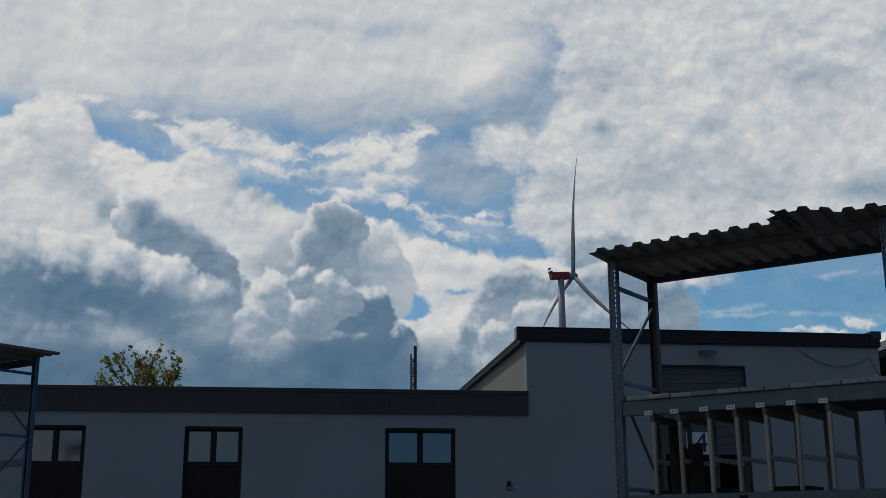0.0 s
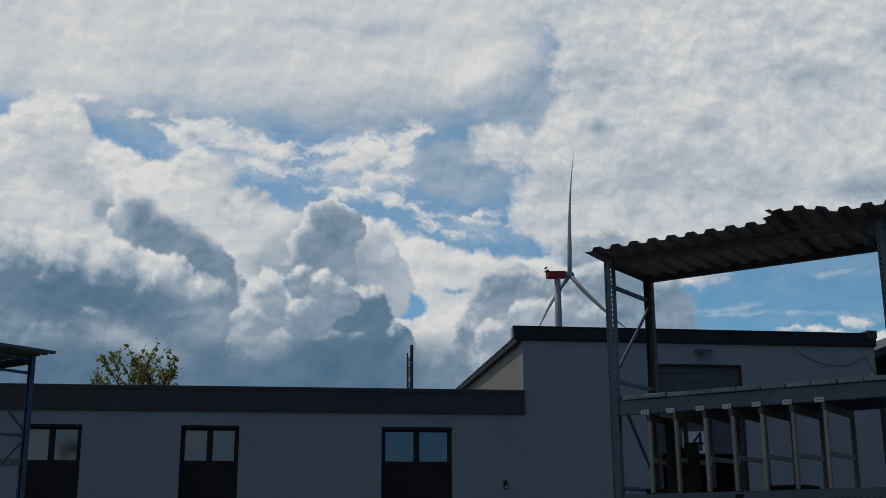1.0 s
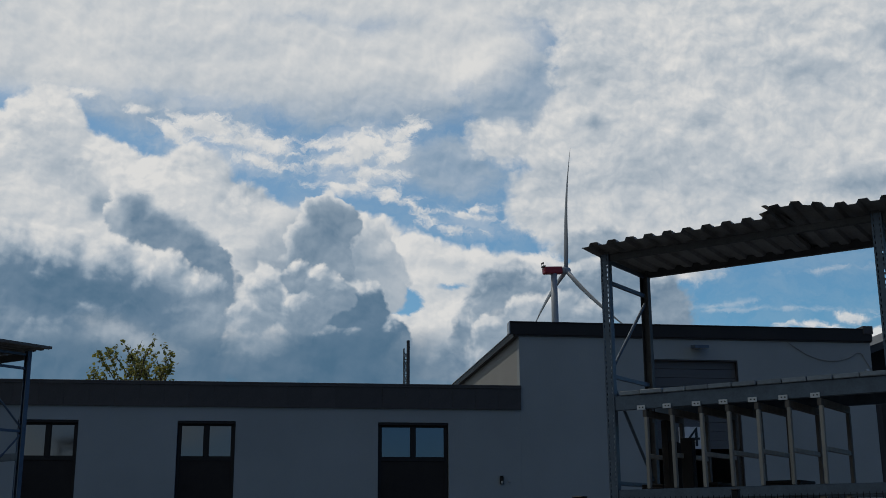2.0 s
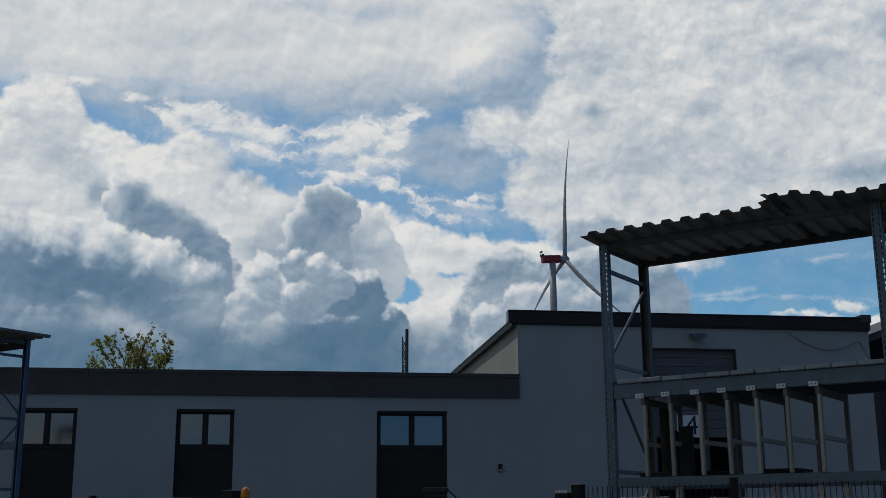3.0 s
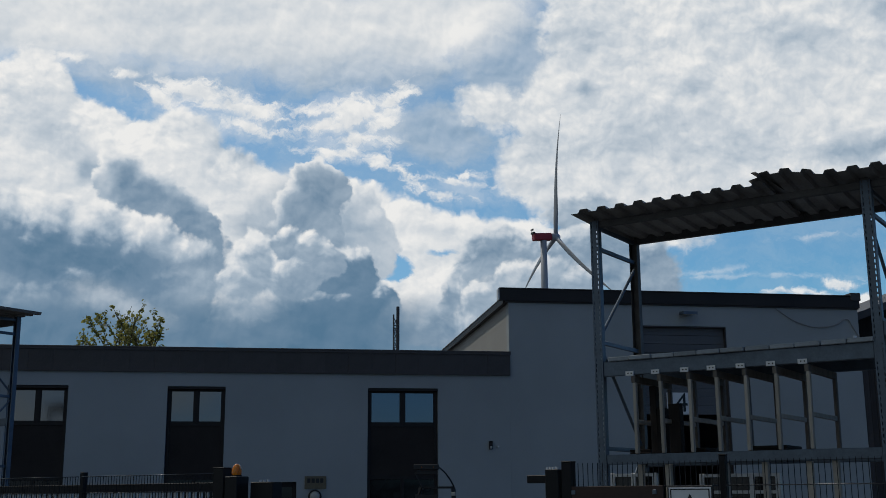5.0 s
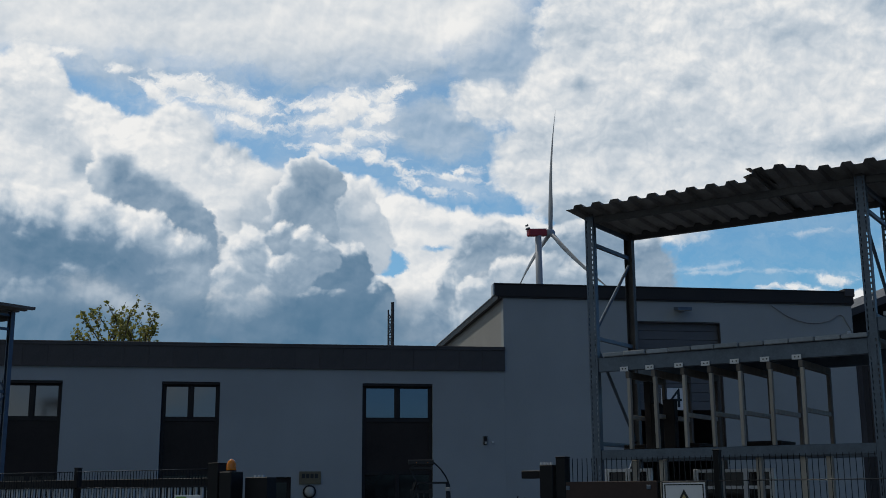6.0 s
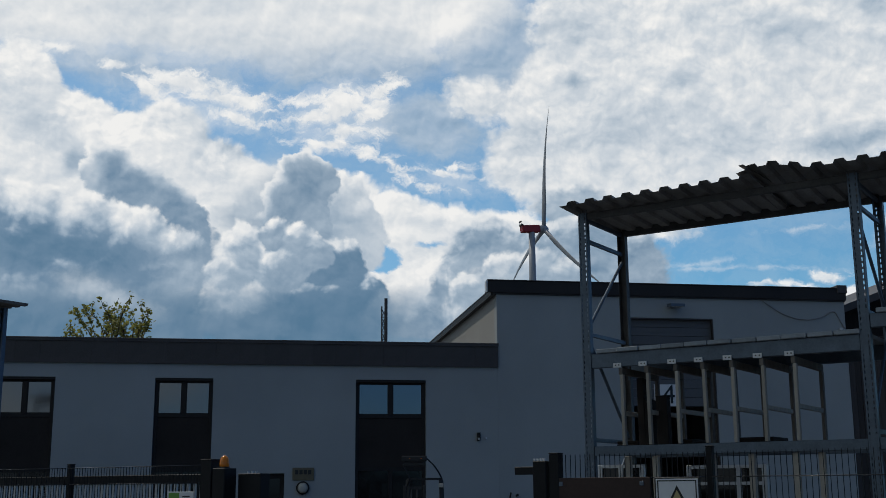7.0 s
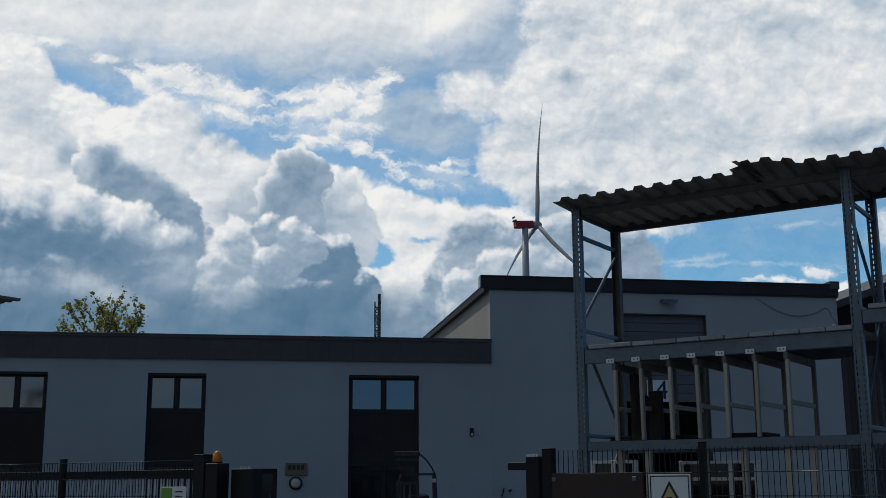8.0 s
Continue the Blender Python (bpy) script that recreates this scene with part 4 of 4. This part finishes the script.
def mesh_panel(u0, u1, top=1.90, spike=0.018):
    """Pairs of round rods across, single flat-set rods upright between them."""
    bm = B()
    z = 0.08
    while z < top:
        for y in (-0.007, 0.013):
            tube(bm, (u0, y, z), (u1, y, z), 0.0045, seg=8)
        z += 0.2025
    panel = part("mesh_panel", bm, ROD, fence, smooth=True)
    bm = B()
    n = int((u1 - u0) / 0.05)
    for i in range(n + 1):
        x = u0 + (u1 - u0) * i / n
        box(bm, x - 0.0025, x + 0.0025, -0.001, 0.006, 0.05, top + spike)
    part("infill", bm, FENCE, panel)


def square_post(u, s, h, name="post", y=0.06):
    bm = box(B(), u - s / 2, u + s / 2, y - s / 2, y + s / 2, 0, h, 0.004)
    p = part(name, bm, FENCE, fence)
    part("cap", box(B(), u - s / 2 - 0.004, u + s / 2 + 0.004, y - s / 2 - 0.004, y + s / 2 + 0.004, h + 0.001, h + 0.014, 0.004), FENCE, p)
    return p


for a, b in ((-5.05, -3.64), (-3.58, -1.1), (-1.04, 1.4)):
    mesh_panel(a, b)
for u in (-3.61, -1.07, 1.43):
    square_post(u, 0.06, 1.955)
square_post(-5.10, 0.10, 1.925, "gate_post", 0.0)
for a, b in ((-14.7, -12.12), (-12.04, -9.68)):
    mesh_panel(a, b, 1.905, 0.002)
for u in (-14.74, -12.08):
    square_post(u, 0.07, 1.945)
square_post(-9.59, 0.16, 1.955, "gate_post", 0.02)

# catch post of the gate with its arm, and white beads on its top
catch = thing("gate_catch_post", row(-5.26, FW), "dark steel gate catch post with a short arm", "gate post")
part("post", box(B(), -0.055, 0.085, -0.07, 0.07, 0, 1.865, 0.005), FENCE, catch)
part("arm", box(B(), -0.27, -0.056, -0.04, 0.04, 1.74, 1.815, 0.006), FENCE, catch)
for i in range(4):
    part("bolt", tube(B(), (-0.04 + 0.034 * i, -0.045, 1.866), (-0.04 + 0.034 * i, -0.045, 1.888), 0.014, seg=10), WHITE_PVC, catch, "small white bead")
drive = thing("gate_drive_post", row(-9.36, FW), "dark gate drive post with an orange beacon", "gate post")
part("housing", box(B(), -0.09, 0.10, -0.10, 0.10, 0, 1.865, 0.008), FENCE, drive)
bc = part("beacon", lathe(B(), [(0.052, 1.868), (0.056, 1.90), (0.054, 1.95), (0.04, 1.985), (0.016, 2.005), (0.004, 2.008)], 16), ORANGE, drive, "orange beacon lens", smooth=True)
part("base_ring", lathe(B(), [(0.06, 1.866), (0.062, 1.88), (0.056, 1.8805)], 16), BLACK, bc)
guide = thing("gate_guide_post", row(-9.04, FW + 0.15), "dark gate guide post with white beads on top", "gate post")
part("post", box(B(), -0.17, 0.17, -0.08, 0.08, 0, 1.80, 0.006), FENCE, guide)
# white beads stand in for the bright points on the post top
for x in (-0.06, 0.0, 0.06):
    part("bolt", tube(B(), (x, -0.03, 1.801), (x, -0.03, 1.825), 0.015, seg=10), WHITE_PVC, guide, "small white bead")

# sliding gate, pushed open behind the fence
sg = thing("sliding_gate", row(0, FW + 0.42), "dark sliding gate with vertical bars, pushed open", "gate")
part("top_rail", box(B(), -14.6, -9.72, -0.05, 0.05, 1.70, 1.81, 0.006), FENCE, sg)
part("bottom_rail", box(B(), -14.6, -9.72, -0.06, 0.06, 0.10, 0.28, 0.006), FENCE, sg)
# pale bar colour stands in for the glints between the fence rods
gbar = finish("gate_bar", box(B(), -0.02, 0.02, -0.02, 0.02, 0.28, 1.70, 0.003), GATE_BAR)
for i in range(44):
    again("gate_bar", gbar, sg, pose(-14.52 + 0.11 * i, 0, 0))
for u in (-14.4, -9.85):
    part("roller", lathe(B(), [(0.02, -0.03), (0.055, -0.03), (0.055, 0.03), (0.02, 0.03)], 14, pose(u, 0, 0.056, 90, 0, 0)), GALV, sg)

# boards and signs hung on the fence
sheet = thing("fence_board", row(0, FW), "dark brown board tied to the fence", "board")
part("board", box(B(), -5.10, -4.14, -0.045, -0.015, 0.75, 1.705, 0.004), BROWN_SHEET, sheet)
for u in (-5.03, -4.22):
    part("clip", box(B(), u - 0.02, u + 0.02, -0.052, -0.046, 1.63, 1.67, 0.003), GALV, sheet)
ws = thing("warning_sign", row(-3.895, FW), "white sign with a black-edged yellow warning triangle", "sign")
part("plate", box(B(), -0.21, 0.21, -0.03, -0.022, 1.13, 1.70, 0.003), SIGN_BLACK, ws)
part("face", box(B(), -0.196, 0.196, -0.0335, -0.0305, 1.144, 1.686, 0.002), SIGN_WHITE, ws)


def flat_shape(pts, y0, y1):
    bm = B()
    a = [bm.verts.new((x, y0, z)) for x, z in pts]
    b = [bm.verts.new((x, y1, z)) for x, z in pts]
    bm.faces.new(a), bm.faces.new(b[::-1])
    for i in range(len(pts)):
        j = (i + 1) % len(pts)
        bm.faces.new((a[i], b[i], b[j], a[j]))
    return bm


bm = B()
for x0, x1, z0, z1 in ((-0.182, 0.182, 1.664, 1.674), (-0.182, 0.182, 1.156, 1.166), (-0.182, -0.172, 1.166, 1.664), (0.172, 0.182, 1.166, 1.664)):
    box(bm, x0, x1, -0.0362, -0.0338, z0, z1)
part("border_line", bm, SIGN_BLACK, ws)
part("triangle_edge", flat_shape([(-0.16, 1.34), (0.16, 1.34), (0.0, 1.63)], -0.0365, -0.034), SIGN_BLACK, ws)
part("triangle", flat_shape([(-0.125, 1.361), (0.125, 1.361), (0.0, 1.588)], -0.0395, -0.037), SIGN_YELLOW, ws)
part("pictogram", flat_shape([(-0.05, 1.37), (0.06, 1.37), (0.06, 1.41), (0.025, 1.43), (0.025, 1.49), (-0.03, 1.49), (-0.03, 1.43), (-0.05, 1.41)], -0.0425, -0.04), SIGN_BLACK, ws)
for i in range(3):
    part("text_bar", box(B(), -0.16, 0.16 - 0.05 * i, -0.036, -0.034, 1.27 - 0.045 * i, 1.29 - 0.045 * i), SIGN_BLACK, ws)
po = thing("gate_poster", row(-10.02, FW), "green and white poster fixed to the fence", "poster")
part("sheet", box(B(), -0.21, 0.21, -0.022, -0.016, 1.30, 1.605, 0.002), SIGN_WHITE, po)
part("green_field", box(B(), -0.195, -0.02, -0.0245, -0.0225, 1.32, 1.59), SIGN_GREEN, po)
for i in range(4):
    part("text_bar", box(B(), 0.03, 0.15, -0.0245, -0.0225, 1.54 - 0.055 * i, 1.555 - 0.055 * i), SIGN_BLACK, po)

# ---------------------------------------------------------------- forklift parked before the office
fl = thing("forklift", pose(3.795, 24.6, 0, 0, 0, -10), "dark compact forklift parked with its mast upright", "forklift")
part("chassis", box(box(B(), -0.5, 0.5, -0.3, 1.5, 0.22, 0.75, 0.05), -0.48, 0.48, 0.9, 1.62, 0.752, 1.15, 0.08), PAINT_DARK, fl)
bm = B()
for x in (-0.38, 0.38):
    bar(bm, (x, -0.25, 0.75), (x * 0.92, -0.1, 1.82), 0.085, 0.07, 0.012), bar(bm, (x, 1.2, 1.15), (x * 0.92, 0.95, 1.82), 0.085, 0.07, 0.012)
    bar(bm, (x * 0.92, -0.12, 1.83), (x * 0.92, 0.98, 1.83), 0.06, 0.06)
for y in (-0.12, 0.16, 0.44, 0.72, 0.98):
    bar(bm, (-0.36, y, 1.84), (0.36, y, 1.84), 0.05, 0.035)
part("overhead_guard", bm, PAINT_DARK, fl)
bm = B()
for x in (-0.40, 0.0):
    bar(bm, (x, -0.5, 0.08), (x, -0.5, 1.70), 0.07, 0.09, 0.005)
bar(bm, (-0.44, -0.5, 2.14), (-0.30, -0.47, 1.86), 0.03, 0.03), bar(bm, (-0.30, -0.47, 1.86), (-0.36, -0.3, 1.70), 0.03, 0.03)
for z in (0.4, 1.2, 1.62):
    box(bm, -0.36, -0.04, -0.53, -0.47, z, z + 0.06)
part("mast", bm, PAINT_DARK, fl)
hd = part("crosshead", box(box(B(), -0.47, 0.06, -0.56, -0.44, 2.20, 2.31, 0.012), -0.42, 0.02, -0.55, -0.45, 2.10, 2.17, 0.01), PAINT_DARK, fl)
for x in (-0.38, 0.0):
    part("link", box(B(), x - 0.02, x + 0.02, -0.53, -0.47, 2.165, 2.205), PAINT_DARK, hd)
for x in (-0.30, -0.06):
    part("marker_light", box(B(), x - 0.01, x + 0.01, -0.574, -0.561, 2.245, 2.262, 0.003), ORANGE, hd)
part("mast_chain", tube(tube(B(), (-0.27, -0.5, 0.4), (-0.27, -0.5, 1.66), 0.02), (-0.15, -0.5, 0.4), (-0.15, -0.5, 1.66), 0.02), GALV_DARK, fl)
for x in (-0.3, 0.16):
    part("fork", box(box(B(), x, x + 0.11, -1.6, -0.6, 0.06, 0.10, 0.01), x, x + 0.11, -0.62, -0.57, 0.101, 0.6), GALV_DARK, fl)
hose = B()
pts = [(0.06, -0.5, 2.25), (0.20, -0.45, 2.12), (0.30, -0.35, 1.98), (0.36, -0.2, 1.86)]
for p, q in zip(pts, pts[1:]):
    tube(hose, p, q, 0.016, seg=8)
part("hose", hose, RUBBER, fl)
part("seat", box(box(B(), -0.24, 0.24, 0.3, 0.75, 0.76, 0.92, 0.04), -0.23, 0.23, 0.72, 0.84, 0.93, 1.42, 0.05), RUBBER, fl)
for x in (-0.48, 0.48):
    for y, r in ((-0.05, 0.27), (1.2, 0.22)):
        wh = part("wheel", lathe(B(), [(r * 0.55, -0.08), (r * 0.95, -0.08), (r, -0.05), (r, 0.05), (r * 0.95, 0.08), (r * 0.55, 0.08)], 20, pose(x, y, r, 0, 90, 0)), RUBBER, fl)
        part("rim", lathe(B(), [(0.03, -0.085), (r * 0.5, -0.075), (r * 0.5, 0.075), (0.03, 0.085)], 16, pose(x, y, r, 0, 90, 0)), GALV_DARK, wh)
part("work_light", box(B(), 0.30, 0.40, -0.20, -0.13, 1.66, 1.74, 0.01), OPAL, fl)

jb = thing("junction_box", pose(16.66, YF - 0.002, 6.0), "small pale junction box on the hall wall", "junction box")
part("housing", box(B(), -0.05, 0.05, -0.06, 0, -0.06, 0.06, 0.01), WHITE_PVC, jb)

# ---------------------------------------------------------------- lattice mast behind the office
mast = thing("lattice_mast", pose(7.02, 59.2, 0), "slender dark lattice mast with an aerial tube", "mast")
bm = B()
s = 0.10
for x, y in ((-s, -s), (s, -s), (s, s), (-s, s)):
    tube(bm, (x - 0.05, y, 0), (x - 0.05, y, 11.1), 0.03, seg=6)
part("leg", bm, GALV_DARK, mast)
bm = B()
corners = [(-s - 0.05, -s), (s - 0.05, -s), (s - 0.05, s), (-s - 0.05, s)]
for i in range(28):
    z = i * 0.39
    for a, b in zip(corners, corners[1:] + corners[:1]):
        if i % 2:
            a, b = b, a
        bar(bm, (*a, z), (*b, z + 0.39), 0.045, 0.045)
        bar(bm, (*a, z), (*b, z), 0.03, 0.03)
part("bracing", bm, GALV, mast)
part("aerial_tube", tube(B(), (0.055, -0.20, 3.0), (0.055, -0.20, 11.5), 0.085, seg=12), SLATE, mast)

# ---------------------------------------------------------------- young tree behind the office
rnd = random.Random(11)
tree = thing("maple_tree", pose(-4.65, 46.3, 0), "young maple with sparse yellow-green leaves", "tree")
tbm, tips = B(), []


def limb(a, d, length, r, depth):
    b = a + d * length
    tube(tbm, a, b, r, r * 0.66, 7 if depth < 2 else 5)
    if depth >= 2:
        tips.extend([a.lerp(b, f) for f in (0.35, 0.7, 1.0)])
    if depth == 4:
        return
    for i in range(4 if depth == 0 else 3 if depth < 3 else 2):
        az = rnd.uniform(0, 2 * math.pi)
        side = Vector((math.cos(az), math.sin(az), 0))
        nd = (d + side * rnd.uniform(0.4, 0.8) + Vector((0, 0, 0.22))).normalized()
        limb(b - d * length * rnd.uniform(0, 0.3), nd, length * rnd.uniform(0.55, 0.8), r * 0.6, depth + 1)


limb(Vector((0.1, 0, 0)), Vector((0.02, 0, 1)).normalized(), 4.3, 0.12, 0)
TREE_TOP, TREE_WIDE = 9.45, 2.75
hi = max(p.z for p in tips)
wide = max(max(abs(p.x), abs(p.y)) for p in tips)
fx, fz = TREE_WIDE / wide, (TREE_TOP - 4.0) / (hi - 4.0)
fitted = lambda p: Vector((p.x * fx, p.y * fx, p.z if p.z < 4 else 4 + (p.z - 4) * fz))
for v in tbm.verts:
    v.co = fitted(v.co)
part("trunk", tbm, BARK, tree)
cb = B()
for p in tips:
    p = fitted(p)
    if rnd.random() < 0.42:
        continue
    for _ in range(8):
        c = p + Vector((rnd.gauss(0, 0.075), rnd.gauss(0, 0.075), rnd.gauss(0, 0.085)))
        q = Euler((rnd.uniform(-0.9, 0.9) + 0.5, rnd.uniform(-0.9, 0.9), rnd.uniform(0, 6.28))).to_matrix()
        s = rnd.uniform(0.055, 0.10)
        a = [cb.verts.new(c + q @ Vector(k) * s) for k in ((-0.15, -0.9, 0), (0.75, -0.3, 0.12), (0.55, 0.45, 0.1), (0, 1.1, -0.1), (-0.55, 0.45, 0.1), (-0.75, -0.3, 0.12))]
        cb.faces.new((a[0], a[1], a[2], a[3])), cb.faces.new((a[0], a[3], a[4], a[5]))
crown = part("crown", cb, LEAF, tree)

# ---------------------------------------------------------------- wind turbine far behind
HUB = Vector((115.8, 436.0, 104.5))
axis = Vector((0.965, 0.20, 0.085)).normalized()       # from the nacelle's tail to the hub
turbine = thing("wind_turbine", pose(HUB.x, HUB.y, 0), "pale grey wind turbine with a red nacelle", "wind turbine")
aim = axis.to_track_quat("X", "Z").to_matrix().to_4x4()
local = Matrix.Translation((0, 0, HUB.z)) @ aim
back = local @ Vector((-5.0, 0, 0))
part("tower", lathe(B(), [(2.3, 0), (1.9, 40), (1.45, 80), (1.25, HUB.z - 1.6)], 28, pose(back.x, back.y, 0)), TURBINE, turbine, smooth=True)
nb = box(B(), -9.6, -1.6, -1.45, 1.45, -1.4, 1.4, 0.35)
nb.transform(local)
nac = part("nacelle", nb, TURBINE_RED, turbine, "red nacelle")
eb = box(B(), -9.9, -9.0, -1.3, 1.3, 1.3, 2.0, 0.1)
box(eb, -9.75, -9.65, -0.9, -0.8, 2.0, 3.4), box(eb, -9.75, -9.65, 0.8, 0.9, 2.0, 3.4), box(eb, -9.9, -9.5, -1.0, 1.0, 2.7, 3.3)
eb.transform(local)
part("cooler", eb, GALV_DARK, nac)
lb2 = box(B(), -9.66, -1.5, -1.2, 1.2, 1.402, 1.5, 0.03)
lb2.transform(local)
part("roof_edge", lb2, TURBINE, nac)
hub_b = lathe(B(), [(1.35, -1.6), (1.6, -0.6), (1.6, 0.7), (1.25, 1.7), (0.6, 2.4), (0.05, 2.6)], 20, local @ pose(0, 0, 0, 0, 90, 0))
hub_p = part("hub", hub_b, TURBINE, turbine, smooth=True)


def blade_mesh():
    """A tapered, twisted blade 50 m long along z, bent forwards to its tip."""
    bm, rings, n = B(), [], 22
    for i in range(n + 1):
        f = i / n
        r = 1.0 + 49.0 * f
        chord = 1.7 if f < 0.04 else 1.7 + 1.0 * math.sin(min(1, (f - 0.04) / 0.16) * math.pi / 2) if f < 0.2 else 2.7 * (1 - (f - 0.2) / 0.8) ** 0.95 + 0.12
        thick = max(0.08, (1.9 if f < 0.04 else 1.9 - 1.1 * min(1, (f - 0.04) / 0.2)) * (1 - f) ** 0.9)
        twist, bend = radians(16 * (1 - f) ** 2 + 2), 4.0 * f ** 2.2
        ring = []
        for k in range(12):
            a = 2 * math.pi * k / 12
            cx, cy = math.cos(a) * chord / 2 - chord * 0.15 * min(1, f * 5), math.sin(a) * thick / 2
            ring.append(bm.verts.new((bend + cy * math.cos(twist) - cx * math.sin(twist) * 0.9, cx * math.cos(twist) + cy * math.sin(twist), r)))
        rings.append(ring)
    for a, b in zip(rings, rings[1:]):
        for k in range(12):
            bm.faces.new((a[k], a[(k + 1) % 12], b[(k + 1) % 12], b[k]))
    bm.faces.new(rings[0][::-1]), bm.faces.new(rings[-1])
    return bm


bl = finish("blade", blade_mesh(), TURBINE, True)
for i in range(3):
    again("blade", bl, turbine, local @ pose(0.6, 0, 0, 9 + 120 * i, 0, 0))
